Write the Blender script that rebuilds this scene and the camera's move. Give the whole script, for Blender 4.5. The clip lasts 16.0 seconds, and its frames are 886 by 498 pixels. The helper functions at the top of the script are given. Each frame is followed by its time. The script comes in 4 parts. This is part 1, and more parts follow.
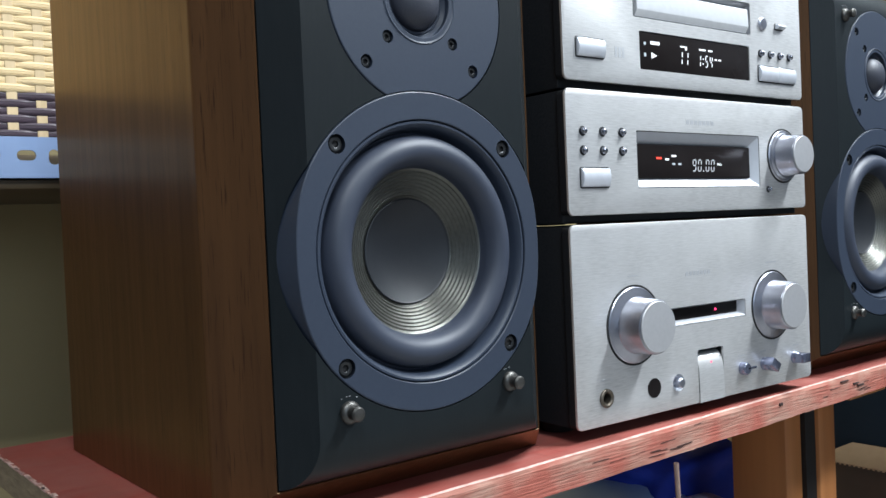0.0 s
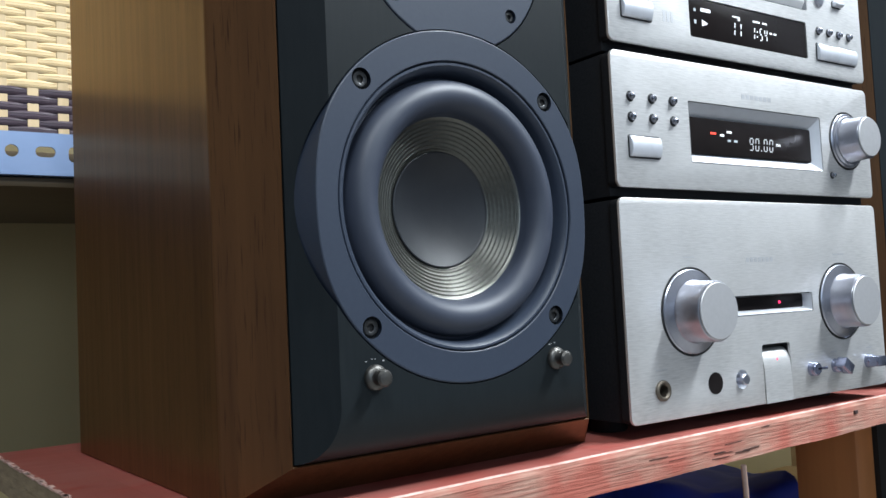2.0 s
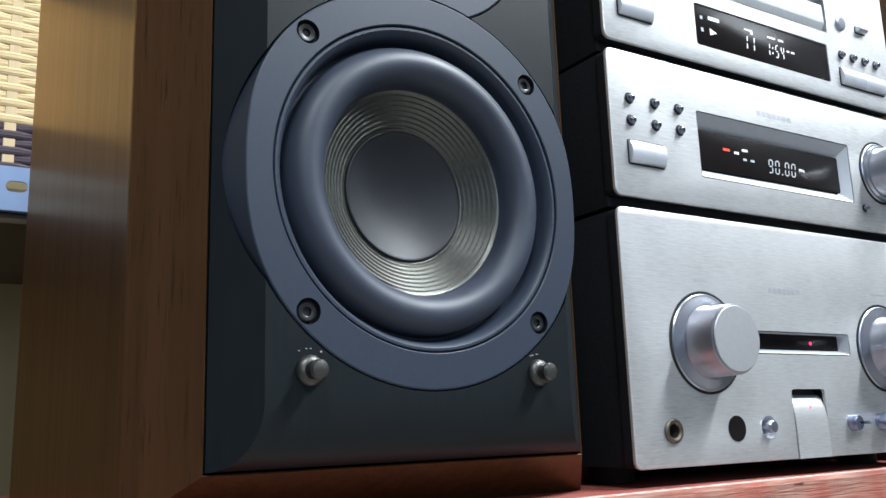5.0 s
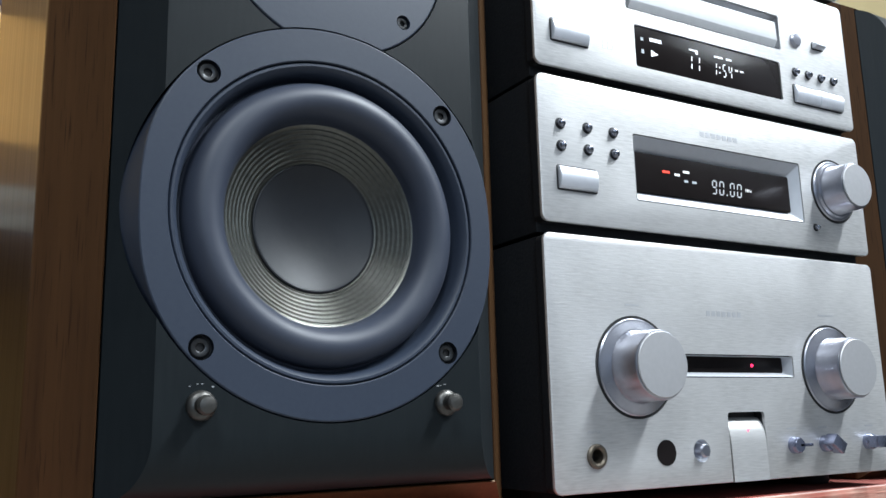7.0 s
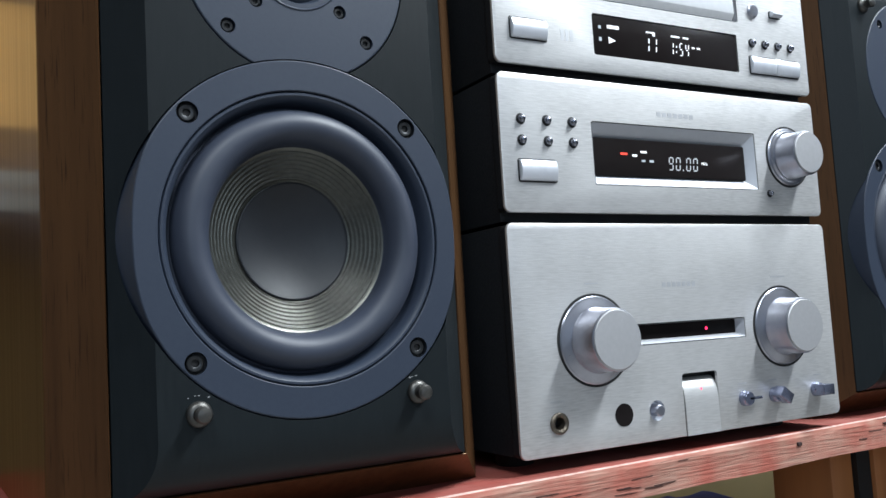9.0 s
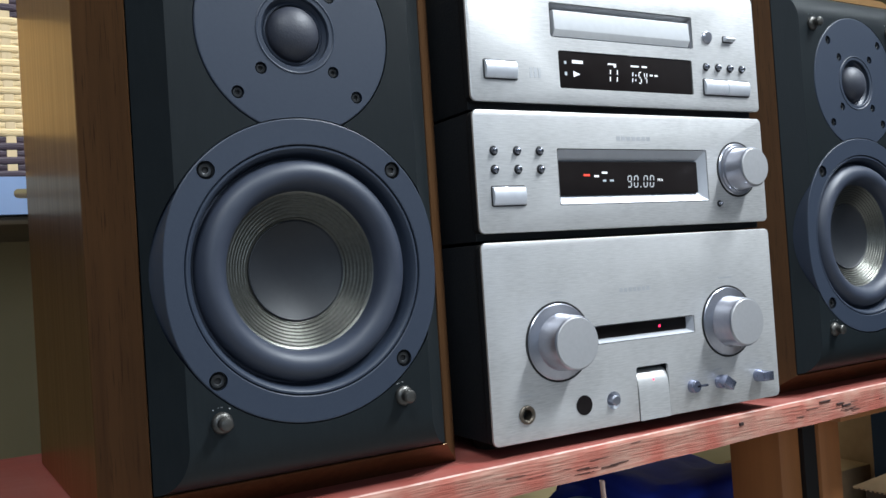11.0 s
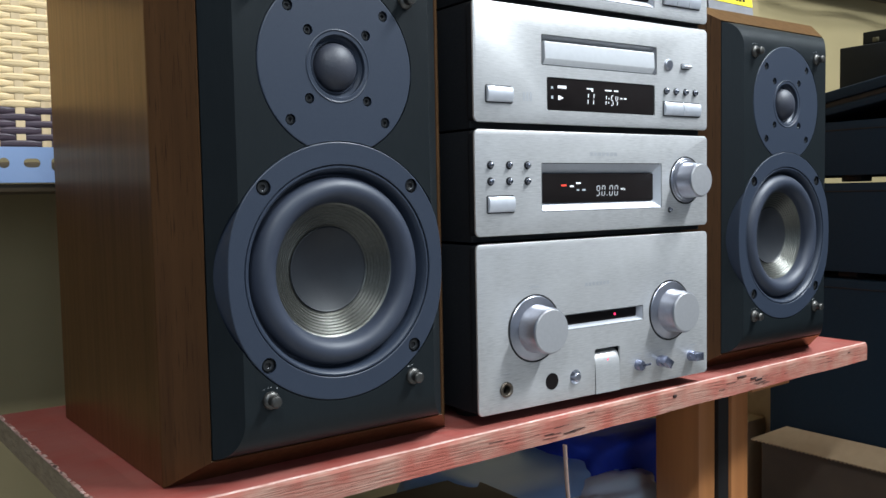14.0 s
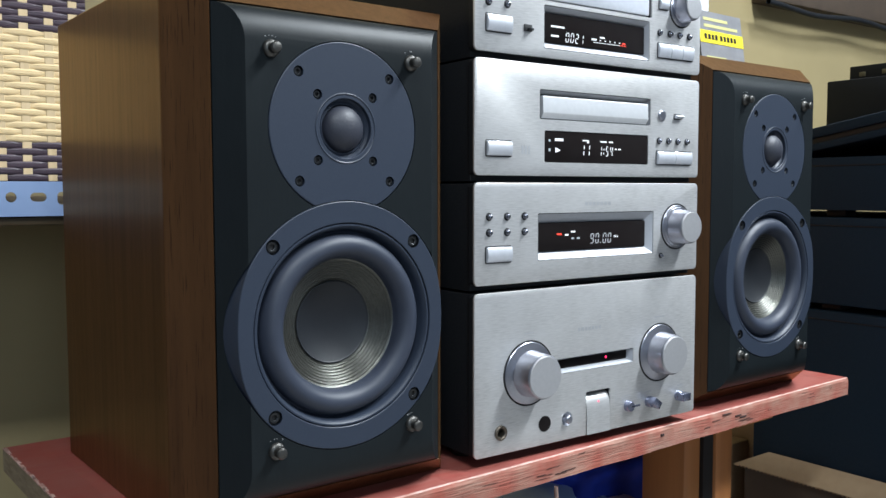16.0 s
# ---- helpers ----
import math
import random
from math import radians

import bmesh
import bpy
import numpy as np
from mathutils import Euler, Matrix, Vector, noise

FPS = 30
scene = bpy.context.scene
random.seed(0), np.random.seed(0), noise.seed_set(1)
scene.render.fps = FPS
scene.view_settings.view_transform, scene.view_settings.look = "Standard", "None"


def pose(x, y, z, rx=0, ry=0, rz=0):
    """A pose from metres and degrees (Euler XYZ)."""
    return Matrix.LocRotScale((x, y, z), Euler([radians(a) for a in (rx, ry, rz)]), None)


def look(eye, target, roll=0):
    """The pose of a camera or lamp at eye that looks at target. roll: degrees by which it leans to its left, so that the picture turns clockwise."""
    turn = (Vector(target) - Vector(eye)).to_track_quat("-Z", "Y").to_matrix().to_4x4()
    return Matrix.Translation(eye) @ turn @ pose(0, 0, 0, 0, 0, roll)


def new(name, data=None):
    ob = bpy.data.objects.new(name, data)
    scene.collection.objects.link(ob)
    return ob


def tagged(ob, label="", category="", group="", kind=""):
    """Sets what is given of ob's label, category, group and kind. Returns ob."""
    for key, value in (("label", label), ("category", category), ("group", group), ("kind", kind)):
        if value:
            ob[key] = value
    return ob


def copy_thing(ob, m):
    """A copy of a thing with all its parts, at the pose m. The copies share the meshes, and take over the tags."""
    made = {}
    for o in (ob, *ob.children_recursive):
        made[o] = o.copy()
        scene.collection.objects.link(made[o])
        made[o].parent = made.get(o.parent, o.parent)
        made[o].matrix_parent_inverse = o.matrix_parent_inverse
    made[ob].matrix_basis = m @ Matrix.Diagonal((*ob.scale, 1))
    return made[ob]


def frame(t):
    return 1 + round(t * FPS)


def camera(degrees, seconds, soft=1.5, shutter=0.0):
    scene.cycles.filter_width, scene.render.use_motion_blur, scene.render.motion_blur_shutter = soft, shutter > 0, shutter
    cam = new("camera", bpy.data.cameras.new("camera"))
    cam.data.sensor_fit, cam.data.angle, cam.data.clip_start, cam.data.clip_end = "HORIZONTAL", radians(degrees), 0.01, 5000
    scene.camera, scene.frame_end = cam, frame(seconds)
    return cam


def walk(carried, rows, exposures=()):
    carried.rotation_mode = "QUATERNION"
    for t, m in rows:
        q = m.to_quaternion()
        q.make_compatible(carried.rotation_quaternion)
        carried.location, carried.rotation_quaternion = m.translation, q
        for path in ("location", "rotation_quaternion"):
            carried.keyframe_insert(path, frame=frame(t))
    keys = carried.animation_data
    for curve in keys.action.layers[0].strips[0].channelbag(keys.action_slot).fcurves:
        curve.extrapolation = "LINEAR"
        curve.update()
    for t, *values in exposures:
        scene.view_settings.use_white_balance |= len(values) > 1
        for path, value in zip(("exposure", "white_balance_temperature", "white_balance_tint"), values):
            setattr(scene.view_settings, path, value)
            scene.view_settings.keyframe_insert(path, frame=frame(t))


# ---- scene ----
cam = camera(53.6, 16.0)
PATH = [
    (0, (-0.398, -0.402, 0.943), (0.789, 1.207, 0.895), -2.5),
    (0.5, (-0.395, -0.395, 0.926), (0.78, 1.223, 0.896), -2.6),
    (1, (-0.39, -0.388, 0.908), (0.774, 1.238, 0.915), -2.7),
    (1.5, (-0.38, -0.375, 0.896), (0.765, 1.263, 0.971), -2.7),
    (2, (-0.372, -0.362, 0.886), (0.752, 1.288, 1.002), -2.8),
    (2.5, (-0.362, -0.356, 0.875), (0.737, 1.309, 1.013), -2.7),
    (3, (-0.354, -0.348, 0.866), (0.728, 1.324, 1.045), -2.5),
    (3.2, (-0.352, -0.343, 0.864), (0.729, 1.325, 1.084), -2.5),
    (5.3, (-0.3, -0.323, 0.828), (0.74, 1.337, 1.231), -1.8),
    (5.5, (-0.293, -0.323, 0.827), (0.742, 1.339, 1.23), -1.8),
    (6, (-0.278, -0.331, 0.828), (0.74, 1.341, 1.238), -1.5),
    (6.5, (-0.27, -0.344, 0.835), (0.728, 1.342, 1.241), -1.3),
    (7, (-0.268, -0.359, 0.846), (0.715, 1.34, 1.229), -1.4),
    (7.5, (-0.268, -0.375, 0.856), (0.702, 1.337, 1.219), -2.3),
    (8, (-0.267, -0.386, 0.866), (0.699, 1.34, 1.157), -2.8),
    (8.5, (-0.269, -0.4, 0.879), (0.702, 1.333, 1.114), -3.2),
    (9, (-0.273, -0.411, 0.886), (0.704, 1.326, 1.057), -3.4),
    (9.5, (-0.281, -0.425, 0.903), (0.71, 1.308, 1.033), -3.3),
    (10, (-0.287, -0.442, 0.915), (0.708, 1.289, 1.015), -3.4),
    (10.2, (-0.282, -0.453, 0.915), (0.678, 1.299, 1.008), -3.7),
    (12.3, (-0.355, -0.505, 0.965), (0.708, 1.188, 0.89), -3.3),
    (12.5, (-0.361, -0.507, 0.968), (0.721, 1.173, 0.882), -2.9),
    (13, (-0.372, -0.517, 0.972), (0.74, 1.142, 0.871), -2.2),
    (13.5, (-0.388, -0.524, 0.977), (0.74, 1.123, 0.86), -1.5),
    (14, (-0.4, -0.532, 0.981), (0.738, 1.108, 0.854), -1.1),
    (14.5, (-0.409, -0.537, 0.986), (0.736, 1.099, 0.866), -0.8),
    (15, (-0.413, -0.538, 0.994), (0.743, 1.089, 0.873), -0.4),
    (15.5, (-0.417, -0.541, 1.005), (0.74, 1.086, 0.887), -0.3),
    (16, (-0.419, -0.543, 1.023), (0.743, 1.08, 0.889), -0.1),
]
walk(cam, [(t, look(eye, target, roll)) for t, eye, target, roll in PATH], [(0, 0.20), (3.0, 0.25), (6.5, 0.08), (9.0, -0.02), (16, -0.05)])

# ---- light ----
world = bpy.data.worlds.new("room_dusk")
scene.world = world
world.use_nodes = True
world.node_tree.nodes["Background"].inputs[0].default_value = (0.75, 0.85, 1.0, 1)
world.node_tree.nodes["Background"].inputs[1].default_value = 0.02


def tube_lamp(name, eye, target, sx, sy, watts, colour):
    data = bpy.data.lights.new(name, "AREA")
    data.shape, data.size, data.size_y, data.energy, data.color = "RECTANGLE", sx, sy, watts, colour
    ob = new(name, data)
    ob.matrix_world = look(eye, target)
    return ob


LAMP = Vector((0.98, -0.86, 2.55))
LAMP_3 = Vector((-0.75, -1.25, 2.55))
LAMP_2 = Vector((2.15, -1.00, 2.55))
tube_lamp("ceiling_tube_light", LAMP, (0.98, -0.86, 0), 0.16, 1.1, 110, (0.86, 0.94, 1.0))
tube_lamp("ceiling_tube_light", LAMP_2, (2.15, -1.00, 0), 0.9, 0.16, 28, (0.84, 0.93, 1.0))
tube_lamp("ceiling_tube_light", LAMP_3, (-0.75, -1.25, 0), 0.9, 0.16, 35, (0.86, 0.94, 1.0))
tube_lamp("window_daylight", (-0.95, -2.84, 1.65), (-0.95, 0, 1.65), 0.98, 0.98, 15.5, (0.62, 0.80, 1.0))


# ---- materials ----
def mat(name, base, rough=0.5, metal=0.0, second=None, scale=40.0, stretch=(1, 1, 1), amount=0.5, bump=0.0, bump_scale=None,
        rough_var=0.0, coat=0.0, coat_rough=0.1, detail=4.0, per_object=0.0, big=None, big_scale=4.0, big_amount=0.4, spec=0.5):
    m = bpy.data.materials.new(name)
    m.use_nodes = True
    nt = m.node_tree
    n, l = nt.nodes, nt.links
    b = n["Principled BSDF"]
    b.inputs["Roughness"].default_value = rough
    b.inputs["Metallic"].default_value = metal
    b.inputs["Coat Weight"].default_value = coat
    b.inputs["Coat Roughness"].default_value = coat_rough
    b.inputs["Specular IOR Level"].default_value = spec
    tc = n.new("ShaderNodeTexCoord")
    mp = n.new("ShaderNodeMapping")
    mp.inputs["Scale"].default_value = stretch
    l.new(tc.outputs["Object"], mp.inputs["Vector"])
    vec = mp.outputs["Vector"]
    tex = n.new("ShaderNodeTexNoise")
    tex.inputs["Scale"].default_value, tex.inputs["Detail"].default_value = scale, detail
    l.new(vec, tex.inputs["Vector"])
    ramp = n.new("ShaderNodeMapRange")
    ramp.inputs[1].default_value, ramp.inputs[2].default_value = 0.5 - 0.5 * (1 - amount) - 0.01, 0.5 + 0.5 * (1 - amount) + 0.01
    l.new(tex.outputs["Fac"], ramp.inputs[0])
    mix = n.new("ShaderNodeMix")
    mix.data_type = "RGBA"
    sec = second or tuple(c * 0.8 for c in base)
    mix.inputs[6].default_value, mix.inputs[7].default_value = (*base, 1), (*sec, 1)
    l.new(ramp.outputs[0], mix.inputs[0])
    colour = mix.outputs[2]
    if big:
        t2 = n.new("ShaderNodeTexNoise")
        t2.inputs["Scale"].default_value, t2.inputs["Detail"].default_value = big_scale, 3
        l.new(tc.outputs["Object"], t2.inputs["Vector"])
        r2 = n.new("ShaderNodeMapRange")
        r2.inputs[1].default_value, r2.inputs[2].default_value, r2.inputs[4].default_value = 0.4, 0.65, big_amount
        l.new(t2.outputs["Fac"], r2.inputs[0])
        m2 = n.new("ShaderNodeMix")
        m2.data_type = "RGBA"
        m2.inputs[7].default_value = (*big, 1)
        l.new(r2.outputs[0], m2.inputs[0])
        l.new(colour, m2.inputs[6])
        colour = m2.outputs[2]
    if per_object:
        oi = n.new("ShaderNodeObjectInfo")
        mr = n.new("ShaderNodeMapRange")
        mr.inputs[3].default_value, mr.inputs[4].default_value = 1 - per_object, 1 + per_object
        l.new(oi.outputs["Random"], mr.inputs[0])
        hs = n.new("ShaderNodeHueSaturation")
        l.new(mr.outputs[0], hs.inputs["Value"])
        l.new(colour, hs.inputs["Color"])
        colour = hs.outputs[0]
    l.new(colour, b.inputs["Base Color"])
    if rough_var:
        rr = n.new("ShaderNodeMapRange")
        rr.inputs[3].default_value, rr.inputs[4].default_value = max(0.02, rough - rough_var), rough + rough_var
        l.new(tex.outputs["Fac"], rr.inputs[0])
        l.new(rr.outputs[0], b.inputs["Roughness"])
    if bump:
        bt = tex
        if bump_scale:
            bt = n.new("ShaderNodeTexNoise")
            bt.inputs["Scale"].default_value, bt.inputs["Detail"].default_value = bump_scale, 3
            l.new(vec, bt.inputs["Vector"])
        bp = n.new("ShaderNodeBump")
        bp.inputs["Strength"].default_value, bp.inputs["Distance"].default_value = bump, 0.001
        l.new(bt.outputs["Fac"], bp.inputs["Height"])
        l.new(bp.outputs[0], b.inputs["Normal"])
    return m


def glow(name, colour, strength):
    m = bpy.data.materials.new(name)
    m.use_nodes = True
    b = m.node_tree.nodes["Principled BSDF"]
    b.inputs["Base Color"].default_value = (*[c * 0.3 for c in colour], 1)
    b.inputs["Emission Color"].default_value = (*colour, 1)
    b.inputs["Emission Strength"].default_value = strength
    return m


WALNUT = mat("walnut_veneer", (0.084, 0.039, 0.0165), 0.45, second=(0.045, 0.0205, 0.0095), scale=70, stretch=(2.2, 2.2, 0.045), amount=0.35, bump=0.05, detail=7,
             big=(0.100, 0.046, 0.0175), big_scale=6, big_amount=0.45, rough_var=0.05, spec=0.08)
BAFFLE = mat("black_satin_baffle", (0.0072, 0.0100, 0.0118), 0.42, second=(0.0098, 0.0132, 0.0150), scale=500, stretch=(1, 1, 0.12), bump=0.03, rough_var=0.05, big=(0.0068, 0.0086, 0.0100), big_scale=9, spec=0.19)
RING = mat("blue_grey_frame_enamel", (0.0212, 0.0290, 0.0475), 0.46, second=(0.025, 0.034, 0.053), scale=500, bump=0.025, rough_var=0.05, spec=0.40)
RUBBER = mat("black_butyl_rubber", (0.0255, 0.0325, 0.0515), 0.50, second=(0.031, 0.038, 0.057), scale=120, bump=0.04, rough_var=0.06, spec=0.45)
CONE = mat("ribbed_grey_cone", (0.092, 0.092, 0.082), 0.33, metal=0.85, second=(0.125, 0.125, 0.112), scale=420, bump=0.14, bump_scale=1500, rough_var=0.08)
CAP = mat("dark_dust_cap", (0.012, 0.014, 0.018), 0.50, second=(0.015, 0.017, 0.021), scale=200, bump=0.05, spec=0.4)
DOME = mat("black_silk_dome", (0.022, 0.026, 0.040), 0.52, second=(0.03, 0.032, 0.044), scale=900, bump=0.15)
SCREW = mat("black_socket_screw", (0.05, 0.052, 0.055), 0.35, metal=0.8, scale=300)
# near-black for feet and sockets, and for shade painted into gaps and slots
HOLE = mat("black_recess", (0.006, 0.006, 0.007), 0.6, scale=200)
PEG = mat("worn_pewter_peg", (0.125, 0.122, 0.115), 0.42, metal=0.9, second=(0.065, 0.062, 0.058), scale=220, bump=0.15, rough_var=0.1)
CHROME = mat("dark_chrome_button", (0.22, 0.235, 0.29), 0.24, metal=1.0, second=(0.18, 0.185, 0.205), scale=200)
ALU = mat("brushed_aluminium", (0.660, 0.655, 0.652), 0.47, metal=0.70, second=(0.49, 0.487, 0.486), scale=130, stretch=(0.9, 1, 8), amount=0.60, bump=0.10, detail=7,
          rough_var=0.10, big=(0.670, 0.665, 0.665), big_scale=30, big_amount=0.5)
BEZEL = mat("silver_bezel_paint", (0.50, 0.515, 0.55), 0.5, metal=0.25, second=(0.46, 0.475, 0.51), scale=200)
KNOB = mat("satin_aluminium", (0.43, 0.44, 0.495), 0.30, metal=0.95, second=(0.38, 0.39, 0.45), scale=300, rough_var=0.05, bump=0.03)
KNOB_FACE = mat("matt_turned_aluminium", (0.50, 0.50, 0.515), 0.50, metal=0.7, second=(0.46, 0.46, 0.475), scale=400, rough_var=0.04, bump=0.03)
TRAY = mat("pale_silver_tray_paint", (0.76, 0.77, 0.79), 0.40, metal=0.35, second=(0.70, 0.71, 0.73), scale=200)
# darker stand-in for BEZEL: the tray recess's shade is put into the colour
RECESS = mat("shaded_grey_recess", (0.20, 0.205, 0.22), 0.5, metal=0.3, scale=200)
BRIGHT = mat("silver_key_plastic", (0.64, 0.66, 0.71), 0.34, metal=0.45, scale=200, second=(0.58, 0.60, 0.65))
CASE = mat("black_steel_case", (0.008, 0.009, 0.011), 0.5, second=(0.015, 0.0165, 0.019), scale=600, bump=0.15, big=(0.012, 0.013, 0.015), big_scale=10, big_amount=0.4, spec=0.15)
GLASS = mat("smoked_display_window", (0.010, 0.008, 0.008), 0.22, second=(0.013, 0.011, 0.011), scale=60, spec=0.035)
LEVER = mat("violet_tinted_chrome", (0.28, 0.30, 0.40), 0.26, metal=0.9, second=(0.23, 0.25, 0.34), scale=200)
BRASS = mat("tarnished_jack_ring", (0.17, 0.145, 0.115), 0.45, metal=0.8, second=(0.12, 0.10, 0.08), scale=300)
FAINT = mat("silver_print", (0.60, 0.61, 0.635), 0.44, metal=0.68, scale=100)
PRINT = mat("pale_grey_print", (0.37, 0.375, 0.385), 0.45, scale=100)
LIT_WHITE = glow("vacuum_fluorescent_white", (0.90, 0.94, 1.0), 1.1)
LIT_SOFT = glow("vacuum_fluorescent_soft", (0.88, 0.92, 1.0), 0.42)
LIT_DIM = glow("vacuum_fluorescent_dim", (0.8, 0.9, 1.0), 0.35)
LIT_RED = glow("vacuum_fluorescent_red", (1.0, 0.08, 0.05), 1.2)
LED = glow("red_led", (1.0, 0.03, 0.12), 3.0)
RED_PAINT = mat("faded_red_board_paint", (0.255, 0.047, 0.037), 0.52, second=(0.27, 0.085, 0.068), scale=45, stretch=(0.4, 2.2, 2.2), amount=0.65, bump=0.35, detail=9,
                big=(0.30, 0.112, 0.094), big_scale=15, big_amount=0.5, rough_var=0.14, spec=0.3)
RAW_EDGE = mat("worn_board_edge", (0.40, 0.245, 0.185), 0.8, second=(0.27, 0.105, 0.075), scale=520, stretch=(0.06, 1, 1.3), amount=0.6, bump=0.8, detail=10,
               big=(0.31, 0.066, 0.043), big_scale=24, big_amount=0.85)
END_GRAIN = mat("raw_plywood_end", (0.31, 0.24, 0.155), 0.85, second=(0.16, 0.115, 0.07), scale=160, stretch=(1, 0.35, 1.6), amount=0.5, bump=0.9, detail=9, big=(0.22, 0.17, 0.11), big_scale=30)


def hairline_splits(m, stretch, low, high, colour):
    """Dark lines along the grain, drawn by a second stretched noise."""
    nt = m.node_tree
    n, l = nt.nodes, nt.links
    b = n["Principled BSDF"]
    src = b.inputs["Base Color"].links[0].from_socket
    tc, mp, tex, ramp, mix = n.new("ShaderNodeTexCoord"), n.new("ShaderNodeMapping"), n.new("ShaderNodeTexNoise"), n.new("ShaderNodeMapRange"), n.new("ShaderNodeMix")
    mp.inputs["Scale"].default_value = stretch
    tex.inputs["Scale"].default_value, tex.inputs["Detail"].default_value = 1.0, 3
    ramp.inputs[1].default_value, ramp.inputs[2].default_value = low, high
    mix.data_type = "RGBA"
    mix.inputs[7].default_value = (*colour, 1)
    l.new(tc.outputs["Object"], mp.inputs["Vector"])
    l.new(mp.outputs[0], tex.inputs["Vector"])
    l.new(tex.outputs["Fac"], ramp.inputs[0])
    l.new(ramp.outputs[0], mix.inputs[0])
    l.new(src, mix.inputs[6])
    l.new(mix.outputs[2], b.inputs["Base Color"])


def amber_lacquer(m, tint, rough, share):
    """A tinted gloss over the wood that grows towards grazing angles."""
    nt = m.node_tree
    n, l = nt.nodes, nt.links
    out = n["Material Output"]
    fr, mul, gl, mx = n.new("ShaderNodeFresnel"), n.new("ShaderNodeMath"), n.new("ShaderNodeBsdfGlossy"), n.new("ShaderNodeMixShader")
    fr.inputs["IOR"].default_value = 1.30
    mul.operation = "MULTIPLY"
    mul.inputs[1].default_value = share
    gl.inputs["Color"].default_value = (*tint, 1)
    gl.inputs["Roughness"].default_value = rough
    l.new(fr.outputs[0], mul.inputs[0])
    l.new(mul.outputs[0], mx.inputs[0])
    l.new(n["Principled BSDF"].outputs[0], mx.inputs[1])
    l.new(gl.outputs[0], mx.inputs[2])
    l.new(mx.outputs[0], out.inputs["Surface"])


hairline_splits(WALNUT, (900, 900, 45), 0.57, 0.72, (0.034, 0.0155, 0.0075))
amber_lacquer(WALNUT, (1.0, 0.70, 0.36), 0.20, 0.65)
hairline_splits(RAW_EDGE, (9, 60, 620), 0.66, 0.69, (0.045, 0.018, 0.013))
CHIP = mat("chipped_pale_edge", (0.66, 0.50, 0.45), 0.7, second=(0.42, 0.19, 0.15), scale=90, bump=0.4)
CRACK = mat("dark_split_wood", (0.03, 0.012, 0.01), 0.9, scale=100)
LEG_WOOD = mat("orange_brown_stained_wood", (0.46, 0.185, 0.062), 0.45, second=(0.34, 0.130, 0.044), scale=40, stretch=(2, 2, 0.1), bump=0.15, big=(0.40, 0.17, 0.06), big_scale=6)
WALL = mat("cream_wall_paint", (0.30, 0.240, 0.120), 0.75, second=(0.275, 0.22, 0.108), scale=14, bump=0.08, bump_scale=240, big=(0.255, 0.205, 0.108), big_scale=2.2)
# for the unseen added walls; grey-blue keeps the light they bounce cool and dim
DRAB = mat("dull_wall_paint", (0.13, 0.145, 0.17), 0.8, second=(0.11, 0.125, 0.15), scale=8, bump=0.05, big=(0.10, 0.11, 0.13), big_scale=2)
CEIL = mat("white_ceiling_paint", (0.42, 0.43, 0.45), 0.8, scale=10, bump=0.05)
FLOOR = mat("grey_floor_tile", (0.32, 0.30, 0.28), 0.35, scale=12, big=(0.26, 0.25, 0.23))
RATTAN = mat("straw_rattan", (0.80, 0.62, 0.36), 0.55, second=(0.72, 0.53, 0.28), scale=80, stretch=(0.3, 1, 3), bump=0.3, per_object=0.06)
RATTAN_DARK = mat("plum_brown_rattan", (0.085, 0.058, 0.075), 0.42, second=(0.055, 0.038, 0.05), scale=80, stretch=(0.3, 1, 3), bump=0.3, per_object=0.1)
SPLINT = mat("pale_splint", (0.66, 0.50, 0.30), 0.6, second=(0.55, 0.40, 0.22), scale=60, stretch=(3, 1, 0.3), per_object=0.06)
RAIL = mat("blue_painted_steel", (0.27, 0.375, 0.60), 0.45, second=(0.24, 0.34, 0.55), scale=50, bump=0.05, big=(0.32, 0.42, 0.62), big_scale=20)
CARD = mat("brown_corrugated_card", (0.46, 0.33, 0.20), 0.8, second=(0.40, 0.28, 0.165), scale=70, bump=0.15)
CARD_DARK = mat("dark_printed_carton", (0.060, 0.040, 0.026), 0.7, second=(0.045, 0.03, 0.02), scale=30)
BLACK_CASE = mat("black_blue_hifi_steel", (0.0105, 0.0195, 0.031), 0.65, second=(0.013, 0.0235, 0.037), scale=200, bump=0.1, big=(0.0125, 0.0205, 0.031), big_scale=5, spec=0.1)
BLUE_CLOTH = mat("royal_blue_cloth", (0.010, 0.042, 0.44), 0.8, second=(0.008, 0.03, 0.30), scale=40, bump=0.6)
PLASTIC = mat("milky_plastic_wrap", (0.62, 0.70, 0.78), 0.35, second=(0.5, 0.6, 0.7), scale=15, bump=0.2)
PLASTIC_BLUE = mat("pale_blue_plastic", (0.20, 0.36, 0.62), 0.35, second=(0.26, 0.42, 0.66), scale=12)
PLASTIC_RED = mat("red_print_patch", (0.5, 0.07, 0.05), 0.5, scale=20)
CORD = mat("grey_brown_cord", (0.27, 0.18, 0.15), 0.7, scale=200, bump=0.4)
LEDGE_WOOD = mat("olive_brown_stained_wood", (0.085, 0.058, 0.028), 0.6, second=(0.06, 0.04, 0.02), scale=50, stretch=(0.1, 2, 2), bump=0.2)
GREY_CARD = mat("grey_printed_card", (0.17, 0.17, 0.18), 0.5, second=(0.21, 0.21, 0.22), scale=70, big=(0.11, 0.11, 0.12), big_scale=40)
YELLOW = mat("yellow_printed_band", (0.80, 0.66, 0.02), 0.5, scale=50)
PAPER = mat("white_paper", (0.78, 0.80, 0.83), 0.6, scale=30)
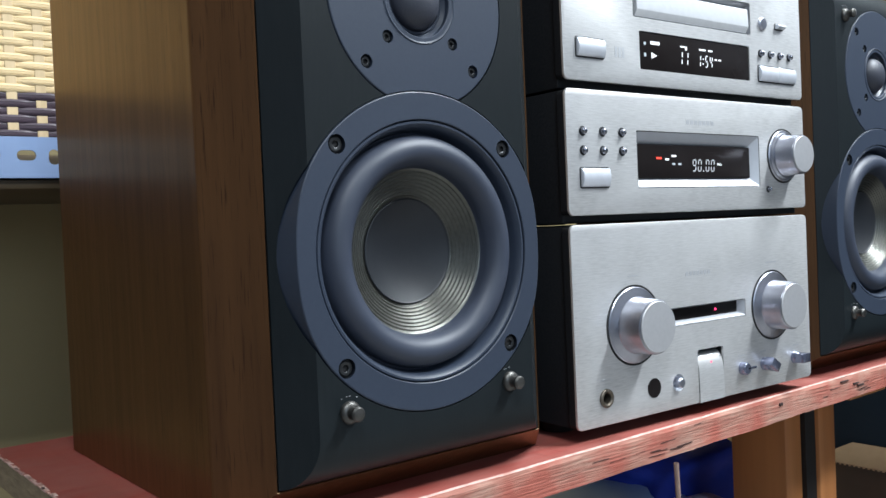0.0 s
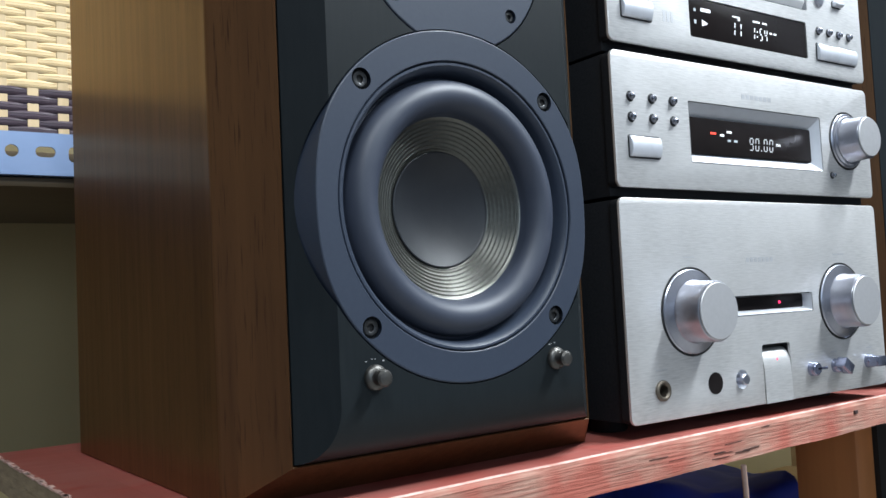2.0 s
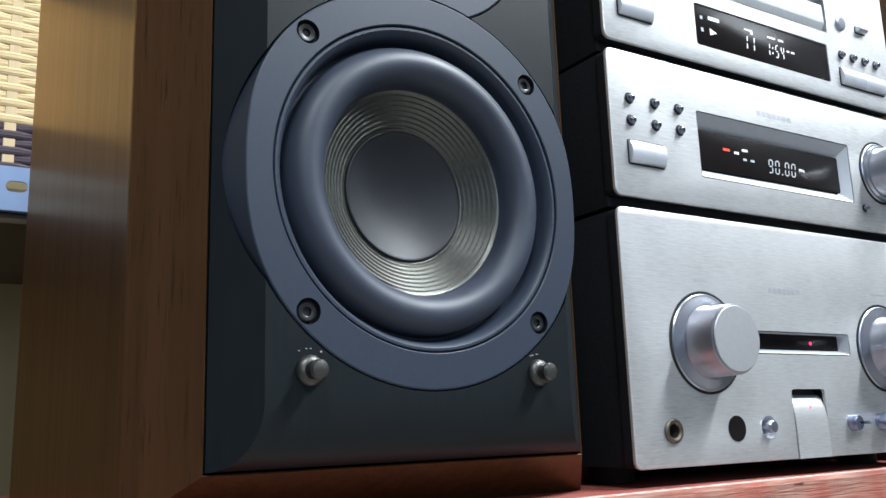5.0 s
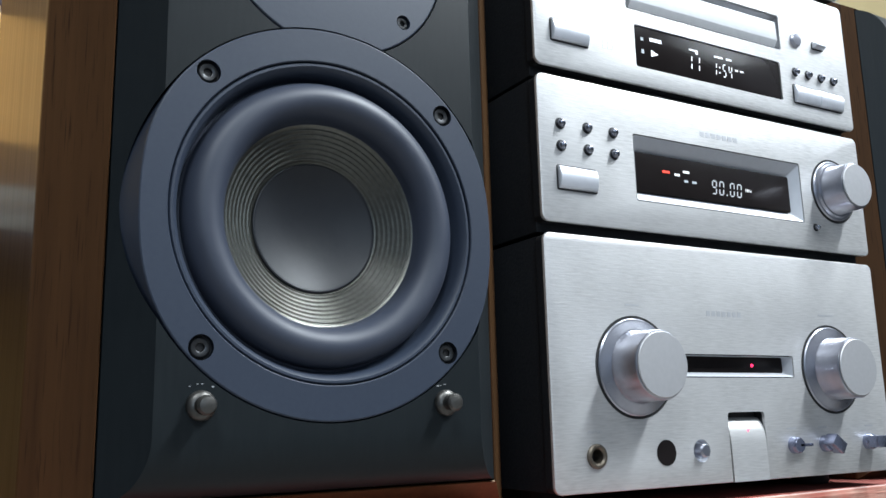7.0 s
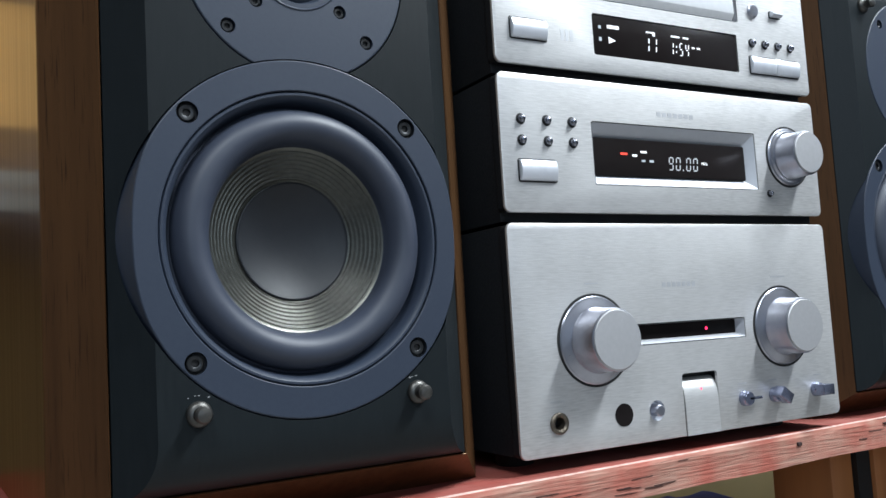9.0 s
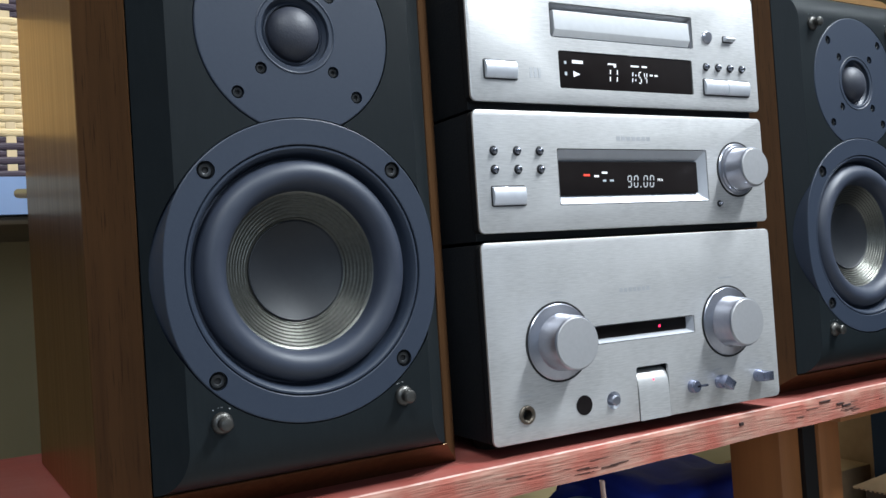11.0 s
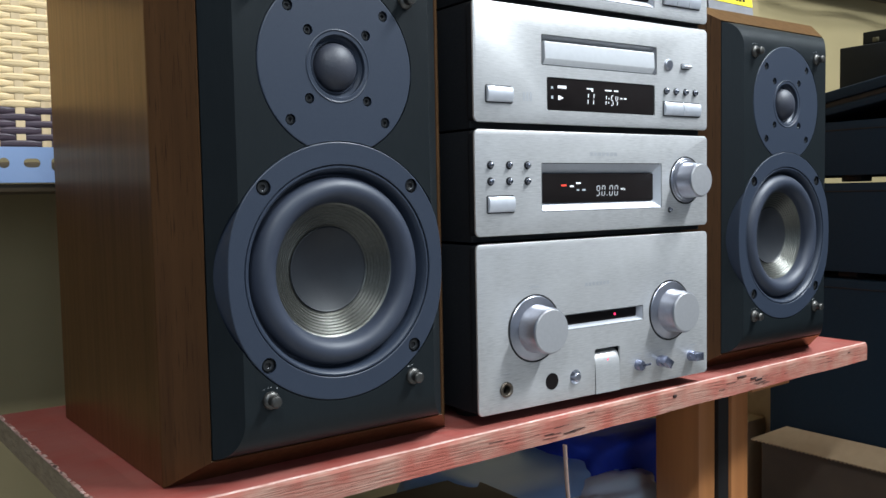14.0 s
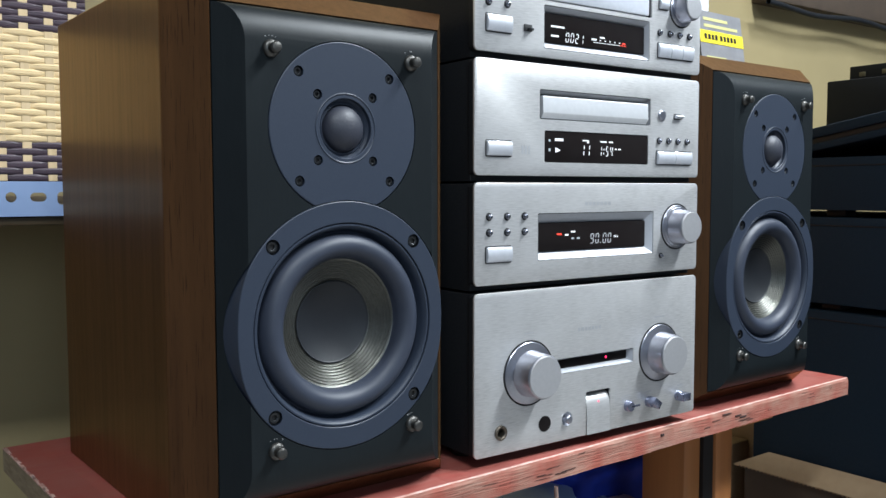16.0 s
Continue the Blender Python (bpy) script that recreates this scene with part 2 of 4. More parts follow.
OLIVE_PRINT = mat("yellow_green_print", (0.55, 0.52, 0.22), 0.6, scale=50)
ORANGE = mat("orange_card", (0.62, 0.20, 0.05), 0.6, scale=40)
GOLD_PRINT = mat("dull_gold_print", (0.10, 0.085, 0.045), 0.5, scale=50)


# ---- building helpers ----
def part(name, bm, material, parent=None, label="", smooth=35):
    me = bpy.data.meshes.new(name)
    bm.normal_update()
    if smooth:
        lim = radians(smooth)
        for f in bm.faces:
            f.smooth = True
        for e in bm.edges:
            if len(e.link_faces) == 2 and e.calc_face_angle(0) > lim:
                e.smooth = False
    bm.to_mesh(me)
    bm.free()
    return link(name, me, material, parent, label)


def link(name, me, material, parent=None, label=""):
    if not isinstance(material, (list, tuple)):
        me.materials.clear()
    for m in material if isinstance(material, (list, tuple)) else (material,):
        me.materials.append(m)
    ob = new(name, me)
    if parent:
        ob.parent = parent
    if label:
        ob["label"] = label
    return ob


def thing(name, m, label, category, group="", kind=""):
    ob = new(name)
    ob.empty_display_size = 0.02
    ob.matrix_world = m
    return tagged(ob, label, category, group, kind)


def box(x0, x1, y0, y1, z0, z1, bevel=0.0, seg=2, bm=None):
    bm2 = bmesh.new()
    bmesh.ops.create_cube(bm2, size=1, matrix=Matrix.Translation(((x0 + x1) / 2, (y0 + y1) / 2, (z0 + z1) / 2)) @ Matrix.Diagonal((x1 - x0, y1 - y0, z1 - z0, 1)))
    if bevel:
        bmesh.ops.bevel(bm2, geom=bm2.edges[:], offset=bevel, segments=seg, profile=0.5, affect="EDGES", clamp_overlap=True)
    return merge(bm, bm2)


def merge(bm, bm2):
    if bm is None:
        return bm2
    me = bpy.data.meshes.new("tmp")
    bm2.to_mesh(me)
    bm2.free()
    bm.from_mesh(me)
    bpy.data.meshes.remove(me)
    return bm


def lathe(profile, cx=0.0, cz=0.0, seg=64, bm=None):
    """Turns (radius, y) pairs round an axis along y. Runs of equal end radius 0 close the shape."""
    bm = bm or bmesh.new()
    rows = []
    for r, y in profile:
        if r < 1e-6:
            rows.append([bm.verts.new((cx, y, cz))])
        else:
            rows.append([bm.verts.new((cx + r * math.cos(2 * math.pi * i / seg), y, cz + r * math.sin(2 * math.pi * i / seg))) for i in range(seg)])
    for a, b in zip(rows, rows[1:]):
        for i in range(seg):
            j = (i + 1) % seg
            if len(a) == 1 and len(b) == 1:
                continue
            if len(a) == 1:
                bm.faces.new((a[0], b[i], b[j]))
            elif len(b) == 1:
                bm.faces.new((a[i], b[0], a[j]))
            else:
                bm.faces.new((a[i], b[i], b[j], a[j]))
    bmesh.ops.recalc_face_normals(bm, faces=bm.faces[:])
    return bm


def rrect(x0, x1, z0, z1, r, n=5):
    pts = []
    for cx, cz, a0 in ((x1 - r, z1 - r, 0), (x0 + r, z1 - r, 90), (x0 + r, z0 + r, 180), (x1 - r, z0 + r, 270)):
        for i in range(n + 1):
            a = radians(a0 + 90 * i / n)
            pts.append((cx + r * math.cos(a), cz + r * math.sin(a)))
    return pts


def plate(x0, x1, z0, z1, y0, y1, r=0.002, edge=0.0006, n=5, bm=None):
    """A plate in the x-z plane with rounded corners and a softened front edge at y0."""
    bm = bm or bmesh.new()
    loops = []
    for inset, y in ((edge, y0), (edge * 0.3, y0 + edge * 0.3), (0, y0 + edge), (0, y1)):
        loops.append([bm.verts.new((x, y, z)) for x, z in rrect(x0 + inset, x1 - inset, z0 + inset, z1 - inset, max(r - inset, 0.0002), n)])
    k = len(loops[0])
    bm.faces.new(loops[0])
    bm.faces.new(loops[-1][::-1])
    for a, b in zip(loops, loops[1:]):
        for i in range(k):
            bm.faces.new((a[i], a[(i + 1) % k], b[(i + 1) % k], b[i]))
    bmesh.ops.recalc_face_normals(bm, faces=bm.faces[:])
    return bm


def cyl(cx, cz, r, y0, y1, seg=48, bm=None):
    return lathe([(0, y0), (r, y0), (r, y1), (0, y1)], cx, cz, seg, bm)


def cut(name, bm, cutters, material, parent, label="", smooth=30, both=()):
    """bm, kept only where it meets both, minus the cutters, as one finished mesh part."""
    def temp(b):
        me = bpy.data.meshes.new("tmp")
        b.to_mesh(me)
        b.free()
        return new("tmp", me)
    a = temp(bm)
    tools = [temp(c) for c in (*both, *cutters)]
    for k, c in enumerate(tools):
        md = a.modifiers.new("cut", "BOOLEAN")
        md.operation, md.solver, md.object = "INTERSECT" if k < len(both) else "DIFFERENCE", "EXACT", c
    me = bpy.data.meshes.new_from_object(a.evaluated_get(bpy.context.evaluated_depsgraph_get()))
    for o in (a, *tools):
        old = o.data
        bpy.data.objects.remove(o)
        bpy.data.meshes.remove(old)
    b = bmesh.new()
    b.from_mesh(me)
    bpy.data.meshes.remove(me)
    return part(name, b, material, parent, label, smooth)


def words(text, height, cx, cz, y, material, parent, name="lettering", squeeze=1.0):
    cu = bpy.data.curves.new("tmp", "FONT")
    cu.body, cu.size, cu.align_x, cu.align_y, cu.extrude = text, height / 0.7, "CENTER", "CENTER", 0.00008
    o = new("tmp", cu)
    me = bpy.data.meshes.new_from_object(o.evaluated_get(bpy.context.evaluated_depsgraph_get()))
    bpy.data.objects.remove(o)
    bpy.data.curves.remove(cu)
    me.transform(pose(cx, y, cz, 90) @ Matrix.Diagonal((squeeze, 1, 1, 1)))
    return link(name, me, material, parent)


SEGMENTS = {"0": "abcdef", "1": "bc", "2": "abged", "3": "abgcd", "4": "fgbc", "5": "afgcd", "9": "abcdfg"}


def digits(text, height, cx, cz, y, material, parent, name, squeeze=0.5):
    """Slanted seven-segment figures, one mesh for each figure."""
    w, t = height * squeeze, height * 0.085
    step = [height * 0.34 if c in ".:" else w + height * 0.24 for c in text]
    x = cx - sum(step) / 2
    for c, s in zip(text, step):
        bm, h2 = bmesh.new(), height / 2
        spans = {"a": (t, w - t, height - t, height), "d": (t, w - t, 0, t), "g": (t, w - t, h2 - t / 2, h2 + t / 2), "f": (0, t, h2 + t, height - t), "e": (0, t, t, h2 - t), "b": (w - t, w, h2 + t, height - t), "c": (w - t, w, t, h2 - t)}
        rects = [(0, t * 1.2, 0, t * 1.2)] if c == "." else [(0, t * 1.2, height * 0.2, height * 0.34), (0, t * 1.2, height * 0.6, height * 0.74)] if c == ":" else [spans[k] for k in SEGMENTS[c]]
        for x0, x1, z0, z1 in rects:
            box(x0, x1, -0.0001, 0, z0, z1, bm=bm)
        for v in bm.verts:
            v.co.x += x + v.co.z * 0.10
            v.co.z += cz - h2
            v.co.y += y
        part(name, bm, material, parent, smooth=0)
        x += s


def bar(x0, x1, z0, z1, y, material, parent, name="printed_mark"):
    return part(name, box(x0, x1, y - 0.0002, y, z0, z1), material, parent, smooth=0)


# ---- the room ----
def slab(name, dims, material, label):
    ob = part(name, box(*dims), material, smooth=0)
    return tagged(ob, label, "wall" if "wall" in name else name, kind="structure")


WALL_Y = 0.66
slab("wall_north", (-1.9, 2.7, WALL_Y, WALL_Y + 0.12, 0, 2.7), WALL, "cream painted plaster wall behind the shelf")
south = cut("wall_south", box(-1.9, 2.7, -2.92, -2.8, 0, 2.7), [box(-1.45, -0.45, -3.0, -2.7, 1.15, 2.15)], DRAB, None, smooth=0)
tagged(south, "unseen dull wall with a window opening, added to close the room", "wall", kind="structure")
win = tagged(thing("window_1", pose(-0.95, -2.86, 1.15), "plain window opening with a white frame", "window"), kind="structure")
for nm, d in (("window_sill", (-0.5, 0.5, -0.05, 0.09, -0.002, 0.02)), ("window_frame", (-0.5, -0.47, -0.03, 0.03, 0.02, 1.0)), ("window_frame", (0.47, 0.5, -0.03, 0.03, 0.02, 1.0)), ("window_frame", (-0.47, 0.47, -0.03, 0.03, 0.97, 1.0))):
    part(nm, box(*d), CEIL, win, smooth=0)
slab("wall_west", (-2.02, -1.9, -2.92, 0.78, 0, 2.7), DRAB, "unseen dull grey side wall, added to close the room")
slab("wall_east", (2.7, 2.82, -2.92, 0.78, 0, 2.7), DRAB, "unseen dull grey side wall, added to close the room")
slab("ceiling", (-2.02, 2.82, -2.92, 0.78, 2.7, 2.8), CEIL, "plain white painted ceiling")
slab("floor", (-2.02, 2.82, -2.92, 0.78, -0.1, 0), FLOOR, "grey tiled floor under the stand")

for place, half in ((LAMP, 0.60), (LAMP_2, 0.50), (LAMP_3, 0.50)):
    lampth = thing("ceiling_tube_lamp", pose(place.x, place.y, 2.7), "white fluorescent tube fitting under the ceiling", "lamp", "ceiling tube lamps")
    along = place is LAMP
    part("housing", box(-0.10, 0.10, -half, half, -0.14, -0.10, 0.01) if along else box(-half, half, -0.10, 0.10, -0.14, -0.10, 0.01), CEIL, lampth)
    for d in (-0.4, 0.4):
        x, y = (0, d) if along else (d, 0)
        part("hanger", box(x - 0.006, x + 0.006, y - 0.006, y + 0.006, -0.11, 0.0), CEIL, lampth)


# ---- the red shelf on its stand ----
SHELF_Z = 0.799
SHELF = pose(-0.2785, -0.0248, SHELF_Z, 0, 0, 2.75)
SHELF_L, SHELF_D, SHELF_T = 0.8555, 0.318, 0.0205


def shelf_board():
    th = thing("shelf_board", SHELF, "worn red painted wooden shelf board with a split front edge", "shelf")
    bm = bmesh.new()
    nx, prof = 230, [(0.0, 0.0), (0.0, -0.003), (0.0, -0.008), (0.0, -0.014), (0.0, -SHELF_T)]

    def jag(x, k):
        return 0.0007 * noise.noise(Vector((x * 26, k * 3.1, 4.2))) + 0.0005 * noise.noise(Vector((x * 150, k * 5.0, 1.0)))
    rows = []
    for i in range(nx + 1):
        x = SHELF_L * i / nx
        row = [bm.verts.new((x, SHELF_D, -SHELF_T)), bm.verts.new((x, SHELF_D, 0))]
        row.append(bm.verts.new((x, 0.0030 + jag(x, 9), 0)))
        for k, (y, z) in enumerate(prof):
            row.append(bm.verts.new((x, y + jag(x, k) + (0.0012 if k == 0 else 0), z + (0.0006 * noise.noise(Vector((x * 16, 7, 7))) if k == 4 else -0.0006 if k == 0 else 0))))
        rows.append(row)
    for a, b in zip(rows, rows[1:]):
        for k in range(len(a)):
            j = (k + 1) % len(a)
            f = bm.faces.new((a[k], b[k], b[j], a[j]))
            f.material_index = 1 if 3 <= k <= 6 else (2 if k == 2 else 0)
    for r, k in ((rows[0], 3), (rows[-1], 1)):
        bm.faces.new(r).material_index = k
    bmesh.ops.recalc_face_normals(bm, faces=bm.faces[:])
    part("board", bm, (RED_PAINT, RAW_EDGE, CHIP, END_GRAIN), th, smooth=20)
    for x, z, w, h in ((0.500, -0.0072, 0.0045, 0.0012), (0.622, -0.0085, 0.010, 0.0006), (0.630, -0.0110, 0.011, 0.0007), (0.600, -0.0040, 0.014, 0.0004)):
        part("split", box(x, x + w, -0.0014, 0.002, z - h, z + h, 0.0003, 1), CRACK, th, smooth=0)
    rnd = random.Random(8)
    bm = bmesh.new()
    for n in range(70):
        y = SHELF_D * (n + rnd.random()) / 70
        w, l, h = rnd.uniform(0.0006, 0.0030), rnd.uniform(0.0012, 0.0042), rnd.uniform(0.0003, 0.0012)
        box(-0.0004, w, y - l, min(y + l, SHELF_D), -h, 0.00025, 0.0002, 1, bm=bm)
    part("chipped_edge", bm, CHIP, th, "pale chipped paint edge", smooth=0)
    rnd = random.Random(5)
    for n in range(22):
        x = rnd.choice((0.30, 0.37, 0.605, 0.66, 0.79)) + rnd.uniform(-0.035, 0.03)
        w, z = rnd.uniform(0.005, 0.018), rnd.uniform(-0.0165, -0.003)
        bm = box(-w / 2, w / 2, -0.0005, 0.002, -0.00012, 0.00012)
        bm.transform(pose(min(x, 0.84), 0, z, 0, rnd.uniform(-2.5, 2.5), 0))
        part("hairline_split", bm, CRACK, th, smooth=0)
    return th


shelf_board()
batten = part("support_batten", box(0.53, 0.60, -0.004, 0.30, -0.030, -SHELF_T - 0.0012, 0.001), LEG_WOOD)
batten.matrix_world = SHELF @ pose(0.12, 0.02, 0)
tagged(batten, "orange-brown wooden batten under the red shelf", "batten")


def stand_leg(x0, x1, y0, y1, label):
    ob = part("stand_leg", box(x0, x1, y0, y1, 0, SHELF_Z - 0.032, 0.002), LEG_WOOD)
    return tagged(ob, label, "leg", "legs of the stand")


stand_leg(0.367, 0.395, 0.088, 0.150, "orange-brown stained wooden stand leg, broad side dark")
stand_leg(0.413, 0.443, 0.080, 0.150, "orange-brown stained wooden stand leg beside a dark gap")
stand_leg(-0.20, -0.172, 0.16, 0.22, "orange-brown stained wooden stand leg under the loudspeaker")
# only a dark gap here: its shade is put in as a black block
tagged(part("leg_gap_shade", box(0.3953, 0.4127, 0.084, 0.148, 0, SHELF_Z - 0.033), HOLE), "shade of the gap between two wooden legs, as black filler", "strip")
tagged(part("low_plank", box(-0.30, 0.60, 0.16, 0.50, 0.515, 0.535, 0.002), LEG_WOOD), "brown wooden lower plank of the stand", "shelf")


# ---- loudspeakers ----
FLAT = -0.0140
WZ, TZ = 0.132, 0.2655
BC, BH = 0.1805, 0.1608  # middle and half height of the baffle


def disc_plate(cx, cz, r_in, r_out, lift, thick, sides=0.0, seg=144):
    """A flat annular plate, lift metres proud of the baffle; towards left and right its rim leans out to the side bevels."""
    y = FLAT - lift
    bm = lathe([(r_in, y + thick), (r_in, y + 0.0004), (r_in + 0.0004, y), (r_out - 0.0007, y), (r_out - 0.0002, y + 0.0003), (r_out, y + 0.0008), (r_out, y + thick), (r_in, y + thick)], cx, cz, seg)
    bmesh.ops.remove_doubles(bm, verts=bm.verts[:], dist=1e-6)
    for v in bm.verts:
        d = Vector((v.co.x - cx, 0, v.co.z - cz))
        if d.length > r_out - 0.001:
            lean = sides * abs(d.normalized().x) ** 12 * (0.4 if v.co.y > y + 0.005 else -1.0)
            v.co += d.normalized() * lean
    bmesh.ops.recalc_face_normals(bm, faces=bm.faces[:])
    return bm


def socket_screw(cx, cz, y, r, parent):
    s = part("screw", lathe([(r * 0.36, y + 0.0022), (r * 0.36, y + 0.0010), (r * 0.42, y + 0.0008), (r * 0.70, y + 0.0008), (r * 0.80, y + 0.0013), (r * 0.80, y + 0.003)], cx, cz, 20), SCREW, parent)
    part("socket", lathe([(0, y + 0.0020), (r * 0.36, y + 0.0020)], cx, cz, 6), HOLE, s)
    part("counterbore", lathe([(r * 0.79, y + 0.0029), (r, y + 0.0027), (r, y + 0.0002)], cx, cz, 24), HOLE, s)


def grille_peg(cx, cz, parent):
    y = FLAT
    p = part("grille_peg", lathe([(0.0058, y), (0.0058, y - 0.0008), (0.0053, y - 0.0020), (0.0042, y - 0.0028), (0.0034, y - 0.0030), (0.0031, y - 0.0036), (0.0031, y - 0.0062),
                                  (0.0037, y - 0.0068), (0.0038, y - 0.0080), (0.0030, y - 0.0091), (0.0016, y - 0.0095), (0, y - 0.0096)], cx, cz, 32), PEG, parent, "worn pewter grille peg")
    rnd = random.Random(int(cx * 9000 + cz * 7000))
    bm = bmesh.new()
    for n in range(5):
        q = math.pi / 2 + rnd.uniform(-0.6, 0.7)
        r, w = 0.0078 + rnd.uniform(0, 0.0008), rnd.uniform(0.0002, 0.0006)
        box(cx + r * math.cos(q) - w, cx + r * math.cos(q) + w, y - 0.0002, y + 0.0002, cz + r * math.sin(q) - 0.00016, cz + r * math.sin(q) + 0.00016, bm=bm)
    part("dried_glue", bm, PRINT, p, "flecks of pale dried glue", smooth=0)
    return p


def loudspeaker(m, label):
    th = thing("bookshelf_loudspeaker", m, label, "loudspeaker", "pair of loudspeakers")
    hw, h = 0.1115, 0.361
    # cabinet shell with a mitred, splayed front frame
    bm = bmesh.new()

    def loop(w0, w1, z0, z1, y):
        return [bm.verts.new(p) for p in ((w0, y, z0), (w1, y, z0), (w1, y, z1), (w0, y, z1))]
    back = loop(-hw, hw, 0, h, 0.258)
    out = loop(-hw, hw, 0, h, 0.026)
    rim = loop(-0.0897, 0.0897, 0.0183, h - 0.0183, 0.0)
    rim2 = loop(-0.0892, 0.0892, 0.0188, h - 0.0188, 0.0004)
    inn = loop(-0.0892, 0.0892, 0.0188, h - 0.0188, 0.02)
    bm.faces.new(back)
    for a, b in ((back, out), (out, rim), (rim, rim2), (rim2, inn)):
        for i in range(4):
            bm.faces.new((a[i], a[(i + 1) % 4], b[(i + 1) % 4], b[i]))
    bm.faces.new(inn)
    bmesh.ops.recalc_face_normals(bm, faces=bm.faces[:])
    edges = [e for e in bm.edges if all(v in out or v in back for v in e.verts)]
    bmesh.ops.bevel(bm, geom=edges, offset=0.0012, segments=2, profile=0.5, affect="EDGES")
    part("cabinet", bm, WALNUT, th, smooth=0)
    # baffle: side bevels crossed with a rounded top and bottom
    def prism(outline, axis, half):
        q = bmesh.new()
        ends = [[q.verts.new((s * half, y, v) if axis == "x" else (v, y, 0.18 + s * half)) for v, y in outline] for s in (-1, 1)]
        for e in ends:
            q.faces.new(e)
        for n in range(len(outline)):
            o = (n + 1) % len(outline)
            q.faces.new((ends[0][n], ends[0][o], ends[1][o], ends[1][n]))
        bmesh.ops.recalc_face_normals(q, faces=q.faces[:])
        return q
    arc = [(BC + BH - 0.024 * (1 - math.cos(math.pi / 2 * k / 12)), FLAT * math.sin(math.pi / 2 * k / 12)) for k in range(13)]
    low = [(2 * BC - z, y) for z, y in arc[::-1]]
    across = prism([(-0.0885, 0.010), (-0.0885, 0.0), (-0.0725, FLAT), (0.0725, FLAT), (0.0885, 0.0), (0.0885, 0.010)], "z", 0.3)
    along = prism([(BC + BH, 0.010)] + arc + low + [(BC - BH, 0.010)], "x", 0.2)
    cut("baffle", across, [cyl(0, WZ, 0.0853, -0.03, 0.03, 96), cyl(0, TZ, 0.0579, -0.03, 0.0089, 96)], BAFFLE, th, "black satin baffle with rounded top", smooth=20, both=[along])
    # woofer
    wf = cut("woofer_frame", disc_plate(0, WZ, 0.0700, 0.0848, 0.0004, 0.0140, 0.0038), [cyl(sx * 0.0556, WZ + sz * 0.0556, 0.0050, -0.03, 0.02, 24) for sx in (-1, 1) for sz in (-1, 1)],
             RING, th, "blue-grey enamelled woofer frame ring", smooth=20)
    for sx in (-1, 1):
        for sz in (-1, 1):
            socket_screw(sx * 0.0556, WZ + sz * 0.0556, FLAT, 0.0050, wf)
    F = FLAT
    part("basket_lip", lathe([(0.0701, F + 0.004), (0.0696, F + 0.0010), (0.0690, F + 0.0002), (0.0680, F + 0.0002), (0.0668, F + 0.0012), (0.0656, F + 0.004), (0.0648, F + 0.0085), (0.0635, F + 0.0115)], 0, WZ, 96), RING, wf)
    roll = [(0.0541 + 0.0088 * math.cos(a), F + 0.0100 - 0.0105 * math.sin(a)) for a in [math.pi * k / 16 for k in range(17)]]
    part("rubber_surround", lathe([(0.0640, F + 0.0105)] + roll + [(0.0448, F + 0.0112)], 0, WZ, 96), RUBBER, wf, "black rubber roll surround")
    prof = []
    for k in range(81):
        u = k / 80
        r = 0.0460 + (0.0288 - 0.0460) * u
        rib = 0.00030 * math.sin(u * 9 * 2 * math.pi) if 0.1 < u < 0.92 else 0
        prof.append((r, F + 0.0102 + 0.0098 * u + 0.001 * u * (1 - u) + rib))
    part("cone", lathe(prof, 0, WZ, 96), CONE, wf, "grey cone with fine concentric ribs")
    part("dust_cap", lathe([(0.0294, F + 0.0206), (0.0291, F + 0.0189), (0.0286, F + 0.0187), (0.0280, F + 0.0194)] + [(0.0276 * q / 12, F + 0.0262 - 0.0066 * (q / 12) ** 2) for q in range(12, -1, -1)], 0, WZ, 64), CAP, wf, "concave dark dust cap")
    # added black disc that stands for the darkness behind the cone
    part("back_shadow_disc", lathe([(0.0845, 0.0084), (0.0, 0.0150)], 0, WZ, 48), HOLE, wf)
    # tweeter
    tw = cut("tweeter_plate", disc_plate(0, TZ, 0.0200, 0.0573, 0.0003, 0.006),
             [cyl(0, WZ, 0.0853, -0.03, 0.02, 96)] + [cyl(sx * q, TZ + sz * q, r, -0.03, 0.02, 20) for q, r in ((0.0355, 0.0036), (0.0216, 0.0034)) for sx in (-1, 1) for sz in (-1, 1)],
             RING, th, "blue-grey enamelled tweeter plate", smooth=20)
    for q, r in ((0.0355, 0.0036), (0.0216, 0.0034)):
        for sx in (-1, 1):
            for sz in (-1, 1):
                socket_screw(sx * q, TZ + sz * q, F, r, tw)
    part("waveguide", lathe([(0.0238, F + 0.0020), (0.0238, F - 0.0004), (0.0232, F - 0.0008), (0.0222, F - 0.0002), (0.0200, F + 0.0028), (0.0180, F + 0.0046), (0.0172, F + 0.0040), (0.0164, F + 0.0040), (0.0158, F + 0.0058)], 0, TZ, 64), RING, tw)
    part("dome", lathe([(0.0160, F + 0.0055)] + [(0.0154 * math.cos(a), F + 0.0048 - 0.0105 * math.sin(a)) for a in [math.pi / 2 * k / 12 for k in range(13)]][:-1] + [(0, F + 0.0048 - 0.0105)], 0, TZ, 64), DOME, tw, "black soft dome")
    for x in (-0.0550, 0.0540):
        for z in (0.0545, 0.3135):
            grille_peg(x, z, th)
    return th


SPK = loudspeaker(pose(-0.1263, -0.0072, SHELF_Z, 0, 0, 2.4), "walnut bookshelf loudspeaker with black baffle on the red shelf")
spk2 = copy_thing(SPK, pose(0.3985, 0.0178, SHELF_Z, 0, 0, 2.0))
